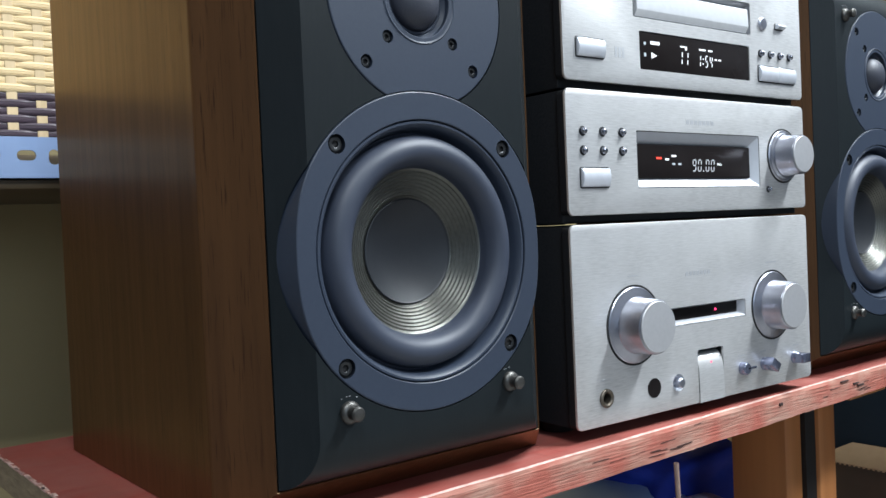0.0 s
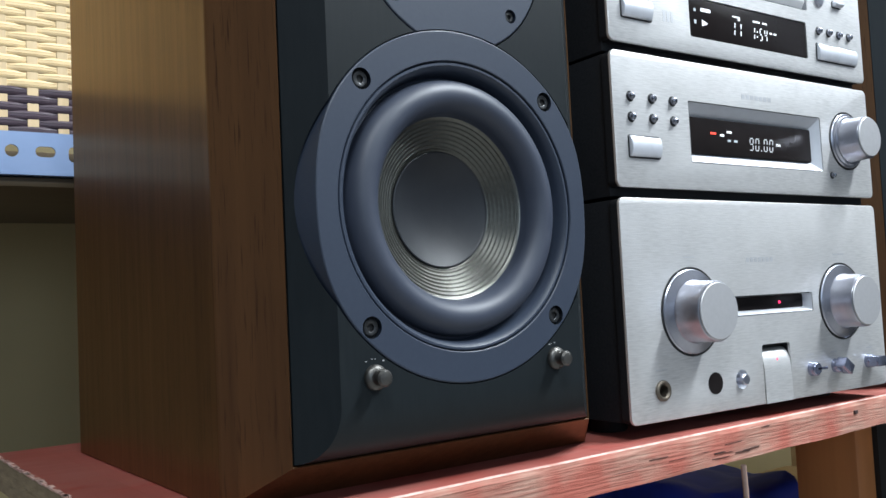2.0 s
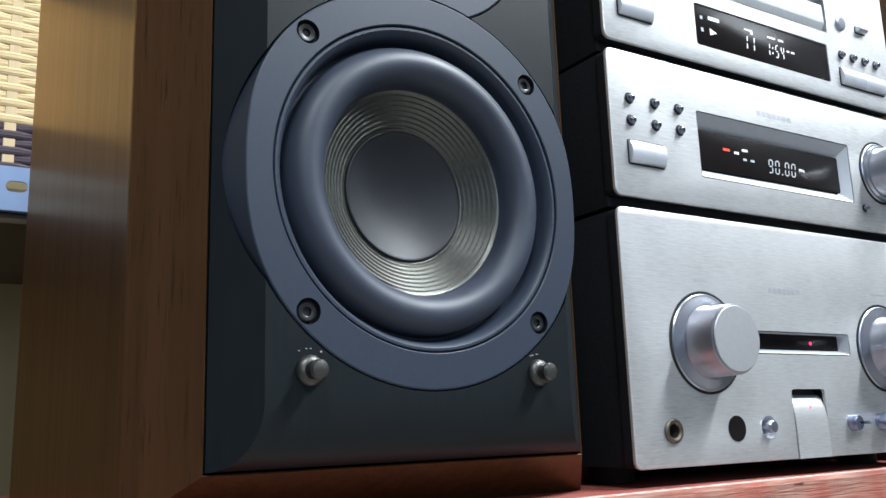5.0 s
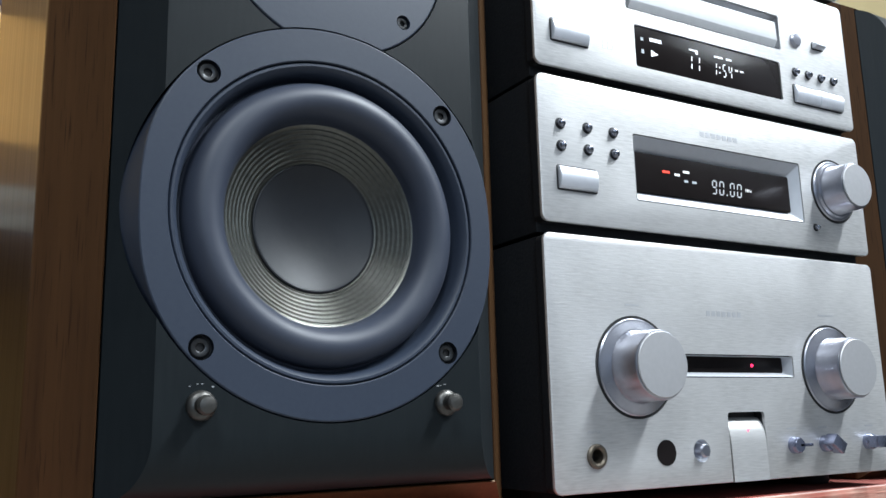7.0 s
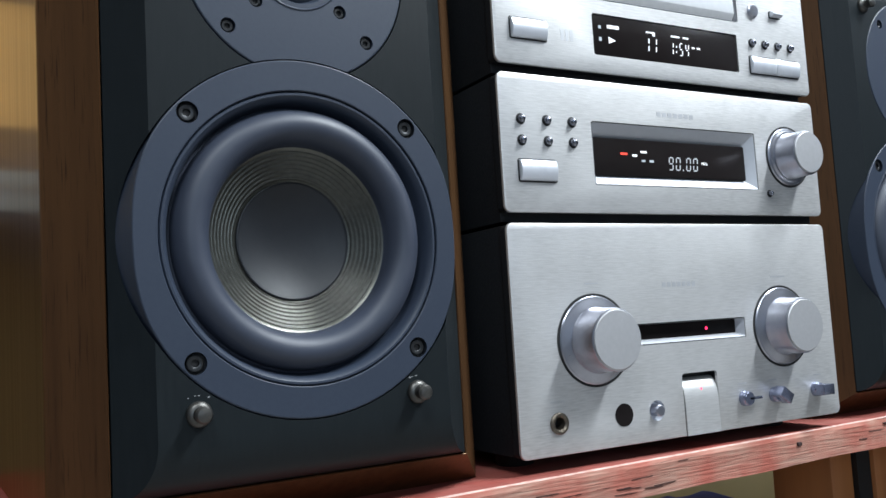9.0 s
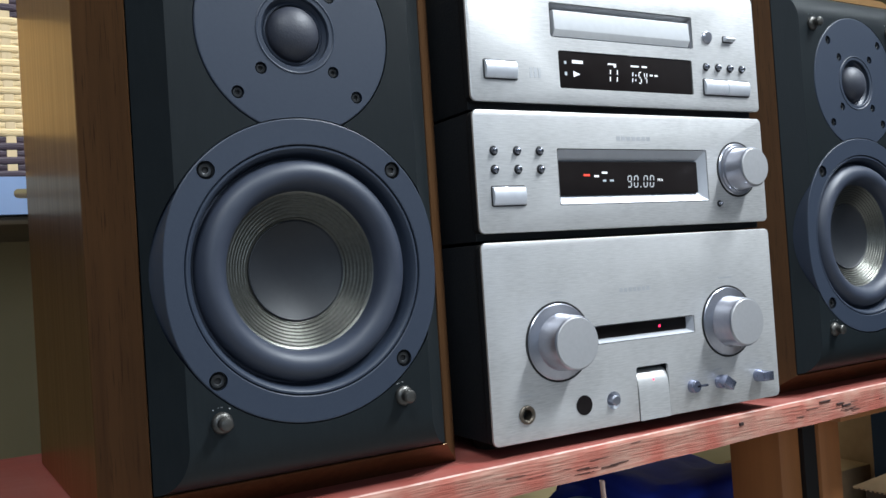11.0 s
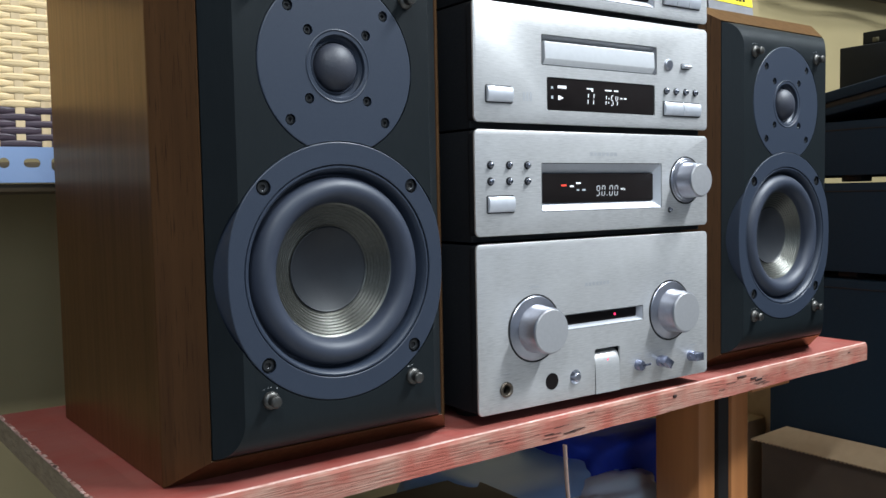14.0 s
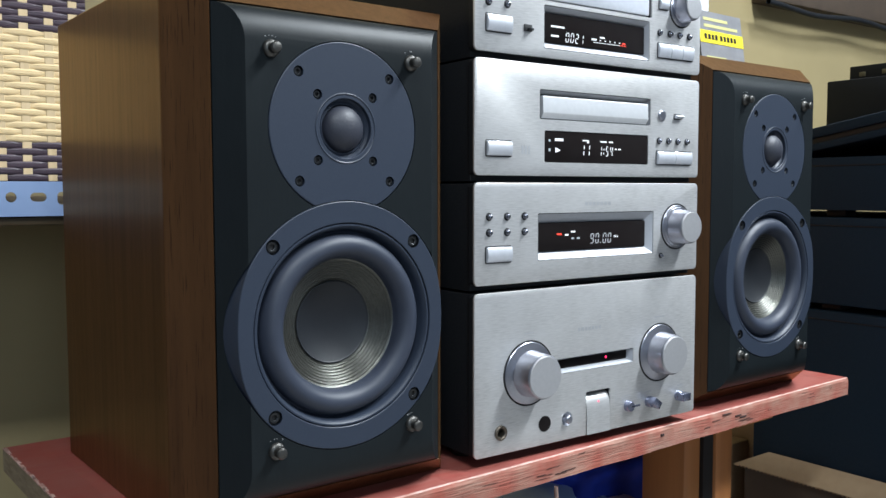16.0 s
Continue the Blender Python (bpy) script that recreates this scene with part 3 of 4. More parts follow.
spk2["label"] = "walnut bookshelf loudspeaker with black baffle, beside the silver stack"


# ---- silver component stack ----
def component(name, z0, z1, label, cutters, foot=0.009):
    th = thing(name, pose(0, 0, z0), label, "hi-fi unit", "silver component stack")
    h = z1 - z0
    front = plate(0, 0.27, 0, h, 0, 0.0018, 0.0042, 0.0007)
    back = plate(0.0006, 0.2694, 0.0006, h - 0.0006, 0.0019, 0.0083, 0.0036, 0.0003)
    cut("front_panel", front, [c.copy() for c in cutters], ALU, th, "brushed aluminium front panel", smooth=25)
    cut("front_frame", back, cutters, CASE, th, "black frame behind the panel", smooth=25)
    part("case", box(0.002, 0.268, 0.0085, 0.285, -0.0045 if foot < 0.008 else 0.001, h - 0.0008, 0.0005), CASE, th, "black steel case")
    for x in (0.025, 0.245):
        for y in (0.045, 0.245):
            bm = lathe([(0, -foot - 0.0), (0.011, -foot), (0.012, -foot + 0.0015), (0.012, 0.0030), (0, 0.0030)], 0, 0, 24)
            bm.transform(Matrix.Translation((x, y, 0)) @ Matrix(((1, 0, 0, 0), (0, 0, 1, 0), (0, 1, 0, 0), (0, 0, 0, 1))))
            bmesh.ops.recalc_face_normals(bm, faces=bm.faces[:])
            part("foot", bm, HOLE, th)
    return th


def rect_cut(x0, x1, z0, z1, r=0.0012):
    return plate(x0, x1, z0, z1, -0.01, 0.02, r, 0.0001)


def bezel(x0, x1, z0, z1, ix0, ix1, iz0, iz1, depth, parent, name="window_bezel", material=None):
    """A sunk frame whose walls slope in to a smaller window."""
    bm = bmesh.new()
    a = [bm.verts.new((x, 0.0002, z)) for x, z in rrect(x0 + 0.0006, x1 - 0.0006, z0 + 0.0006, z1 - 0.0006, 0.0012, 3)]
    b = [bm.verts.new((x, depth, z)) for x, z in rrect(ix0, ix1, iz0, iz1, 0.0012, 3)]
    c = [bm.verts.new((v.co.x, depth + 0.002, v.co.z)) for v in b]
    for p, q in ((a, b), (b, c)):
        for i in range(len(p)):
            bm.faces.new((p[i], q[i], q[(i + 1) % len(p)], p[(i + 1) % len(p)]))
    return part(name, bm, material or BEZEL, parent, smooth=40)


def window(x0, x1, z0, z1, y, parent):
    return part("display_window", plate(x0, x1, z0, z1, y, y + 0.003, 0.0014, 0.0003), GLASS, parent, "smoked black display window")


def big_knob(cx, cz, r_ring, r, out, parent):
    k = part("rotary_knob", lathe([(0, -out - 0.0004), (r - 0.0022, -out), (r - 0.0007, -out + 0.0005), (r, -out + 0.0016), (r + 0.0004, -0.0045), (r + 0.0012, -0.0030)], cx, cz, 72), KNOB, parent, "satin aluminium rotary knob")
    part("knob_face", lathe([(0, -out - 0.0009), (r - 0.0016, -out - 0.0005), (r - 0.0012, -out)], cx, cz, 72), KNOB_FACE, k, "matt turned knob face")
    part("knob_flange", lathe([(r + 0.0010, -0.0032), (r + 0.0022, -0.0030), (r_ring - 0.0032, -0.0014), (r_ring - 0.0020, -0.0012), (r_ring - 0.0014, -0.0006), (r_ring - 0.0014, 0.002)], cx, cz, 72), KNOB, k)
    # black ring, slightly proud: the shade round the flange painted on
    part("gap_shade_ring", lathe([(r_ring - 0.0016, 0.0030), (r_ring - 0.0016, -0.0003), (r_ring + 0.0001, -0.0003), (r_ring + 0.0001, 0.0030)], cx, cz, 72), HOLE, k)
    return k


def dome_key(cx, cz, r, parent, name="push_button"):
    k = part(name, lathe([(0, -0.0036)] + [(r * math.sin(a), -0.0016 - 0.0020 * math.cos(a)) for a in [math.pi / 2 * i / 6 for i in range(1, 7)]] + [(r, 0.001)], cx, cz, 24), CHROME, parent)
    # flat black ring that paints the shade round the button
    part("button_shade_ring", lathe([(r, -0.0002), (r + 0.0010, -0.0002)], cx, cz, 24), HOLE, k)
    return k


def bar_key(x0, x1, z0, z1, parent, splits=1, name="bar_button", out=0.0032):
    """A convex silver bar key on a black plate that paints the shade of its slot."""
    g = part("key_slot_shade", plate(x0 - 0.0010, x1 + 0.0010, z0 - 0.0010, z1 + 0.0010, -0.0002, 0.001, 0.0014, 0.0001), HOLE, parent)
    w = (x1 - x0) / splits
    for s in range(splits):
        bm = bmesh.new()
        a0, a1 = x0 + s * w + (0.00015 if s else 0), x0 + (s + 1) * w - (0.00015 if s < splits - 1 else 0)
        n = 8
        ra, rb = [], []
        pts = [(z0, 0.0005)] + [(z0 + (z1 - z0) * i / n, -out * (0.55 + 0.45 * math.sin(math.pi * i / n))) for i in range(n + 1)] + [(z1, 0.0005)]
        for z, y in pts:
            ra.append(bm.verts.new((a0, y, z)))
            rb.append(bm.verts.new((a1, y, z)))
        for i in range(len(pts) - 1):
            bm.faces.new((ra[i], rb[i], rb[i + 1], ra[i + 1]))
        bm.faces.new(ra)
        bm.faces.new(rb)
        bmesh.ops.recalc_face_normals(bm, faces=bm.faces[:])
        bmesh.ops.bevel(bm, geom=[e for e in bm.edges if len(e.link_faces) == 2 and e.calc_face_angle(0) > 0.9], offset=0.0003, segments=1, affect="EDGES")
        part(name, bm, BRIGHT, parent, "convex silver bar key")
    return g


# amplifier
AMP_Z, AMP_T = 0.808, 0.941


def amplifier():
    k1, k2, kz = 0.0572, 0.2180, 0.8715 - AMP_Z
    cuts = [rect_cut(0.088, 0.1832, 0.866 - AMP_Z, 0.8792 - AMP_Z), plate(0.1235, 0.1537, -0.01, 0.8465 - AMP_Z, -0.01, 0.02, 0.002, 0.0001),
            cyl(k1, kz, 0.0274, -0.01, 0.02, 64), cyl(k2, kz, 0.0274, -0.01, 0.02, 64), cyl(0.1012, 0.826 - AMP_Z, 0.0062, -0.01, 0.004, 32), cyl(0.027, 0.826 - AMP_Z, 0.0050, -0.01, 0.02, 32)]
    th = component("stereo_amplifier", AMP_Z, AMP_T, "silver stereo amplifier with two large knobs, bottom of the stack", cuts)
    big_knob(k1, kz, 0.0274, 0.0184, 0.0205, th)
    big_knob(k2, kz, 0.0274, 0.0184, 0.0190, th)
    bezel(0.088, 0.1832, 0.866 - AMP_Z, 0.8792 - AMP_Z, 0.088, 0.1800, 0.8692 - AMP_Z, 0.8784 - AMP_Z, 0.0055, th, "slot_bezel")
    w = window(0.086, 0.182, 0.8680 - AMP_Z, 0.8790 - AMP_Z, 0.0058, th)
    part("indicator_lamp", lathe([(0, 0.0051), (0.0008, 0.0053), (0.0010, 0.0058)], 0.1535, 0.8735 - AMP_Z, 16), LED, w, "glowing red indicator")
    # tilting power flap, its head curving in
    bm = bmesh.new()
    prof = [(0.0, -0.0004), (0.012, -0.0004), (0.022, -0.0002), (0.028, 0.0006), (0.0325, 0.0024), (0.0350, 0.0050), (0.0355, 0.0075)]
    a = [bm.verts.new((0.1245, y, z)) for z, y in prof]
    b = [bm.verts.new((0.1532, y, z)) for z, y in prof]
    a2, b2 = bm.verts.new((0.1245, 0.0075, 0)), bm.verts.new((0.1532, 0.0075, 0))
    for i in range(len(prof) - 1):
        bm.faces.new((a[i], b[i], b[i + 1], a[i + 1]))
    bm.faces.new([a2] + a)
    bm.faces.new([b2] + b)
    bm.faces.new((a[0], b[0], b2, a2))
    bmesh.ops.recalc_face_normals(bm, faces=bm.faces[:])
    fl = part("power_flap", bm, ALU, th, "curved aluminium power flap", smooth=30)
    part("flap_recess", box(0.1236, 0.1536, 0.0072, 0.0082, 0, 0.0384), HOLE, th, smooth=0)
    part("red_mark", lathe([(0, 0.0003), (0.0007, 0.0005)], 0.1395, 0.0280, 12), LED, fl)
    # jack, sensor, button, selectors
    part("headphone_jack", lathe([(0.0062, 0), (0.0062, -0.0012), (0.0055, -0.0018), (0.0045, -0.0018), (0.0036, -0.0010), (0.0034, 0.006)], 0.027, 0.826 - AMP_Z, 32), BRASS, th, "tarnished headphone socket")
    part("jack_hole", lathe([(0.0036, 0.0062), (0, 0.0062)], 0.027, 0.826 - AMP_Z, 24), HOLE, th)
    part("remote_sensor", cyl(0.075, 0.826 - AMP_Z, 0.0068, -0.0003, 0.001, 40), GLASS, th, "round black sensor window")
    part("button_well", lathe([(0.0062, 0.0004), (0.0050, 0.0036), (0.0, 0.0038)], 0.1012, 0.826 - AMP_Z, 32), BRIGHT, th)
    part("push_button", lathe([(0, -0.0040), (0.0030, -0.0038), (0.0036, -0.0030), (0.0037, 0.0036)], 0.1008, 0.8262 - AMP_Z, 28), KNOB, th)
    z = 0.8265 - AMP_Z
    for cx, turn in ((0.1765, 90), (0.2045, 35), (0.2460, 0)):
        s = part("selector_shaft", lathe([(0, -0.0050), (0.0040, -0.0050), (0.0046, -0.0042), (0.0050, 0.0), (0.0056, 0.0002)], cx, z, 28), LEVER, th)
        bm = box(-0.0055, 0.0055, -0.0105, -0.0030, -0.0036, 0.0036, 0.0005)
        if turn == 90:
            bm.free()
            bm = box(0.0, 0.0115, -0.0050, -0.0034, -0.0009, 0.0009, 0.0003)
            bm.transform(pose(cx, 0, z))
        else:
            bm.transform(pose(cx + 0.001, 0, z, 0, turn, 0))
        part("lever", bm, LEVER, s, "small violet-tinted chrome lever")
    words("PHONES", 0.0014, 0.027, 0.838 - AMP_Z, -0.00004, FAINT, th, squeeze=1.3)
    for k in range(7):
        bar(0.1130 + 0.0042 * k, 0.1160 + 0.0042 * k, 0.9010 - AMP_Z, 0.9040 - AMP_Z, 0.00013, FAINT, th, "maker_mark")
    for cx in (0.176, 0.204, 0.249):
        bar(cx - 0.004, cx + 0.004, 0.8358 - AMP_Z, 0.8368 - AMP_Z, 0.00013, FAINT, th)
    bar(k2 - 0.007, k2 + 0.007, 0.9045 - AMP_Z, 0.9055 - AMP_Z, 0.00013, FAINT, th)
    bar(k1 - 0.005, k1 + 0.005, 0.9045 - AMP_Z, 0.9053 - AMP_Z, 0.00013, FAINT, th)


amplifier()

# tuner
TUN_Z, TUN_T = 0.947, 1.0290


def tuner():
    o = TUN_Z
    th = component("stereo_tuner", TUN_Z, TUN_T, "silver stereo tuner with a lit station display", [rect_cut(0.0662, 0.2078, 0.9643 - o, 1.0037 - o, 0.0015), cyl(0.2395, 0.9885 - o, 0.0216, -0.01, 0.02, 64)], 0.0055)
    bezel(0.0662, 0.2078, 0.9643 - o, 1.0037 - o, 0.0672, 0.2010, 0.9716 - o, 0.9955 - o, 0.0068, th)
    w = window(0.0668, 0.2014, 0.9714 - o, 0.9950 - o, 0.0045, th)
    y = 0.0044
    digits("90.00", 0.0088, 0.1448, 0.9806 - o, y, LIT_SOFT, w, "station_digit", 0.46)
    words("MHz", 0.0020, 0.1632, 0.9815 - o, y, LIT_WHITE, w, "unit_letters")
    for x0, x1, z, m in ((0.0915, 0.0970, 0.9848, LIT_RED), (0.1010, 0.1050, 0.9840, LIT_WHITE), (0.1080, 0.1130, 0.9865, LIT_WHITE), (0.1085, 0.1115, 0.9808, LIT_DIM), (0.1150, 0.1185, 0.9808, LIT_DIM)):
        bar(x0, x1, z - o, z + 0.0014 - o, y, m, w, "lit_segment")
    big_knob(0.2395, 0.9885 - o, 0.0216, 0.0154, 0.0180, th)
    for x in (0.0145, 0.0330, 0.0515):
        for z in (1.0017, 0.9892):
            dome_key(x, z - o, 0.0023, th)
    bar_key(0.0115, 0.0370, 0.9655 - o, 0.9775 - o, th)
    dome_key(0.2180, 0.9622 - o, 0.0016, th)
    for k in range(7):
        bar(0.120 + 0.0047 * k, 0.1234 + 0.0047 * k, 1.0097 - o, 1.0127 - o, 0.00013, FAINT, th, "maker_mark")
    bar(0.216, 0.220, 0.9660 - o, 0.9666 - o, 0.00013, FAINT, th)


tuner()

# disc player
CD_Z, CD_T = 1.0345, 1.1260


def disc_player():
    o = CD_Z
    th = component("disc_player", CD_Z, CD_T, "silver compact disc player with a closed tray", [rect_cut(0.0676, 0.2020, 1.0812 - o, 1.1055 - o, 0.0015), rect_cut(0.0730, 0.1992, 1.0458 - o, 1.0722 - o, 0.0016)], 0.0055)
    bezel(0.0676, 0.2020, 1.0812 - o, 1.1055 - o, 0.0690, 0.1990, 1.0815 - o, 1.1020 - o, 0.005, th, "tray_recess", RECESS)
    bm = bmesh.new()
    prof = [(1.0818, 0.003), (1.0822, 0.0012), (1.0862, -0.0012), (1.0870, -0.0014), (1.0995, -0.0008), (1.1002, 0.0), (1.1004, 0.007)]
    a = [bm.verts.new((0.0704, y, z - o)) for z, y in prof]
    b = [bm.verts.new((0.1974, y, z - o)) for z, y in prof]
    for i in range(len(prof) - 1):
        bm.faces.new((a[i], b[i], b[i + 1], a[i + 1]))
    bm.faces.new(a)
    bm.faces.new(b)
    bmesh.ops.recalc_face_normals(bm, faces=bm.faces[:])
    part("disc_tray", bm, TRAY, th, "closed silver disc tray front", smooth=30)
    part("tray_gap", box(0.068, 0.2016, 0.0052, 0.0072, 1.0814 - o, 1.1053 - o), HOLE, th, smooth=0)
    w = window(0.0733, 0.1989, 1.0461 - o, 1.0719 - o, 0.0006, th)
    y = 0.0005
    digits("11", 0.0100, 0.1212, 1.0568 - o, y, LIT_WHITE, w, "track_digit", 0.40)
    digits("1:54", 0.0088, 0.1460, 1.0565 - o, y, LIT_WHITE, w, "time_digit", 0.36)
    for x0, x1, z0, z1, m in ((0.0850, 0.0945, 1.0638, 1.0660, LIT_WHITE), (0.1170, 0.1245, 1.0645, 1.0655, LIT_WHITE), (0.1225, 0.1245, 1.0628, 1.0645, LIT_WHITE), (0.1385, 0.1460, 1.0640, 1.0652, LIT_WHITE), (0.1490, 0.1540, 1.0640, 1.0652, LIT_WHITE),
                              (0.1565, 0.1590, 1.0580, 1.0592, LIT_WHITE), (0.1610, 0.1640, 1.0580, 1.0592, LIT_WHITE), (0.0780, 0.0800, 1.0630, 1.0650, LIT_DIM), (0.0780, 0.0800, 1.0550, 1.0575, LIT_DIM)):
        bar(x0, x1, z0 - o, z1 - o, y, m, w, "lit_segment")
    bm = bmesh.new()
    bm.faces.new([bm.verts.new(p) for p in ((0.0855, y - 0.0002, 1.0540 - o), (0.0915, y - 0.0002, 1.0562 - o), (0.0855, y - 0.0002, 1.0584 - o))])
    part("play_arrow", bm, LIT_WHITE, w, smooth=0)
    bar_key(0.0117, 0.0367, 1.0502 - o, 1.0618 - o, th)
    part("round_button", lathe([(0, -0.0022), (0.0040, -0.0020), (0.0048, -0.0012), (0.0050, 0.0), (0.0056, 0.0003)], 0.2170, 1.0912 - o, 28), KNOB, th)
    bar_key(0.2345, 0.2445, 1.0890 - o, 1.0924 - o, th, out=0.0040)
    for x in (0.2137, 0.2266, 0.2395, 0.2525):
        dome_key(x, 1.0678 - o, 0.0022, th)
    bar_key(0.2105, 0.2585, 1.0466 - o, 1.0580 - o, th, 2)
    for x in (0.0480, 0.0515, 0.0550):
        bar(x, x + 0.0022, 1.0520 - o, 1.0590 - o, 0.00013, FAINT, th, "format_mark")


disc_player()

# tape deck
TD_Z, TD_T = 1.1312, 1.2230


def tape_deck():
    o = TD_Z
    th = component("tape_deck", TD_Z, TD_T, "silver recorder deck with level meter display, top of the stack", [rect_cut(0.0718, 0.1992, 1.1388 - o, 1.1742 - o, 0.0015), rect_cut(0.0676, 0.2020, 1.1775 - o, 1.2020 - o, 0.0015), cyl(0.2420, 1.1890 - o, 0.0165, -0.01, 0.02, 48)], 0.0052)
    bezel(0.0718, 0.1992, 1.1388 - o, 1.1742 - o, 0.0728, 0.1960, 1.1450 - o, 1.1690 - o, 0.0062, th)
    w = window(0.0726, 0.1964, 1.1448 - o, 1.1688 - o, 0.0040, th)
    y = 0.0039
    digits("0021", 0.0080, 0.1105, 1.1508 - o, y, LIT_WHITE, w, "counter_digit", 0.46)
    for x0, x1, z0, z1, m in ((0.083, 0.0915, 1.1500, 1.1515, LIT_WHITE), (0.083, 0.098, 1.1578, 1.1592, LIT_WHITE), (0.132, 0.165, 1.1497, 1.1501, LIT_WHITE), (0.165, 0.173, 1.1497, 1.1503, LIT_RED),
                              (0.130, 0.136, 1.1515, 1.1530, LIT_WHITE), (0.140, 0.146, 1.1540, 1.1552, LIT_WHITE), (0.168, 0.172, 1.1512, 1.1524, LIT_RED)):
        bar(x0, x1, z0 - o, z1 - o, y, m, w, "lit_segment")
    for i in range(5):
        bar(0.140 + 0.006 * i, 0.1412 + 0.006 * i, 1.1515 - o, 1.1525 - o, y, LIT_WHITE, w, "lit_segment")
    part("tray_front", plate(0.0690, 0.1990, 1.1790 - o, 1.2000 - o, 0.0005, 0.006, 0.0012, 0.0006), BRIGHT, th, "silver tray front")
    part("tray_gap", box(0.068, 0.2016, 0.0062, 0.0072, 1.1777 - o, 1.2018 - o), HOLE, th, smooth=0)
    bar_key(0.0115, 0.0365, 1.1472 - o, 1.1600 - o, th)
    for x in (0.0135, 0.0325):
        for z in (1.1695, 1.1820):
            dome_key(x, z - o, 0.0023, th)
    part("slide_switch", box(0.0500, 0.0580, -0.0012, 0.001, 1.1505 - o, 1.1560 - o, 0.0004), HOLE, th)
    part("slider", box(0.0530, 0.0570, -0.0045, 0.001, 1.1508 - o, 1.1528 - o, 0.0003), CASE, th)
    bar_key(0.2115, 0.2230, 1.1870 - o, 1.1960 - o, th)
    big_knob(0.2420, 1.1890 - o, 0.0165, 0.0115, 0.0150, th)
    for x in (0.2125, 0.2265, 0.2400, 0.2535):
        dome_key(x, 1.1655 - o, 0.0022, th)
    bar_key(0.2105, 0.2585, 1.1435 - o, 1.1560 - o, th, 3)


tape_deck()


# ---- rattan panel and blue rail on the wall ----
def rattan_panel():
    th = thing("rattan_screen", pose(-0.607, 0.389, 1.0325) @ Matrix.Scale(0.945, 4), "woven straw rattan screen with dark bands above a blue rail", "screen")
    pitch, col, half = 0.0067, 0.0238, 0.44
    n = int(2 * half / col)
    rnd = random.Random(3)
    for j in range(n + 1):
        x = -half + j * col + 0.010
        part("splint", box(x - 0.0044, x + 0.0044, -0.0012, 0.0006, 0, 0.50, 0.0003, 1), SPLINT, th, smooth=0)
    for i in range(74):
        z = i * pitch
        dark = i < 6 or 23 <= i < 29
        bm = bmesh.new()
        rows = []
        steps = 8 * n
        for s in range(steps + 1):
            x = -half + 2 * half * s / steps
            ph = math.cos(math.pi * (x + half - 0.010) / col + math.pi * i)
            y = -0.0006 * (math.copysign(abs(ph) ** 0.4, ph)) + 0.00012 * rnd.uniform(-1, 1)
            dz = 0.0004 * noise.noise(Vector((x * 30, i * 2.7, 0)))
            swell = 0.96 + 0.06 * max(0, ph)
            prof = [(-0.50, 0.0002), (-0.42, -0.0008), (-0.20, -0.0012), (-0.17, -0.0007), (-0.14, -0.0012), (0.14, -0.0013), (0.17, -0.0008), (0.20, -0.0012), (0.42, -0.0008), (0.50, 0.0002)]
            rows.append([bm.verts.new((x, y + py, z + pitch * 0.5 + dz + pz * pitch * 1.16 * swell)) for pz, py in prof])
        for a, b in zip(rows, rows[1:]):
            for k in range(len(a) - 1):
                bm.faces.new((a[k], b[k], b[k + 1], a[k + 1]))
        part("weave_band", bm, RATTAN_DARK if dark else RATTAN, th, smooth=60)
    tagged(part("screen_backing", box(-1.02, -0.19, 0.394, 0.400, 1.034, 1.50), CARD_DARK, smooth=0), "dark backing board behind the rattan screen", "board")


rattan_panel()


def slotted_rail():
    th = thing("slotted_angle_rail", pose(-1.061, 0.374, 0.9985) @ Matrix.Scale(0.945, 4), "blue painted slotted steel angle rail under the rattan", "rail")
    length = 0.93
    bm = box(0, length, 0, 0.002, 0, 0.0355)
    cutters = []
    spots = [(0.8300, 0), (0.8555, 1), (0.8780, 2)]
    for m in range(0, 10):
        spots += [(0.8300 - 0.0715 * (m + 1) + d, kk) for d, kk in ((0.0, 0), (0.0255, 1), (0.0480, 2))]
    for x, kk in spots:
        x += 0.0105
        if x < 0.02:
            continue
        if kk == 0:
            cutters.append(cyl(x, 0.0195, 0.0052, -0.01, 0.01, 16))
        elif kk == 1:
            cutters.append(plate(x - 0.0078, x + 0.0078, 0.0150, 0.0240, -0.01, 0.01, 0.0044, 0.0001, 4))
        else:
            cutters.append(plate(x - 0.0046, x + 0.0046, 0.0115, 0.0250, -0.01, 0.01, 0.0045, 0.0001, 4))
    one = cutters[0]
    for c in cutters[1:]:
        merge(one, c)
    cut("web", bm, [one], RAIL, th)
    part("flange", box(0, length, 0.002, 0.040, 0, 0.002), RAIL, th, smooth=0)
    part("packing_strip", box(0.0, length, 0.012, 0.018, 0.009, 0.021), CARD, th, "pale packing strip behind the slots", smooth=0)
    # unseen right end runs on to x=0.45 to keep lamp light off the wall
    tagged(part("support_ledge", box(-1.06, 0.45, 0.379, WALL_Y, 0.9895, 0.9975, 0.002), LEDGE_WOOD), "dark wooden ledge under the blue rail, unseen right end added", "ledge")


slotted_rail()


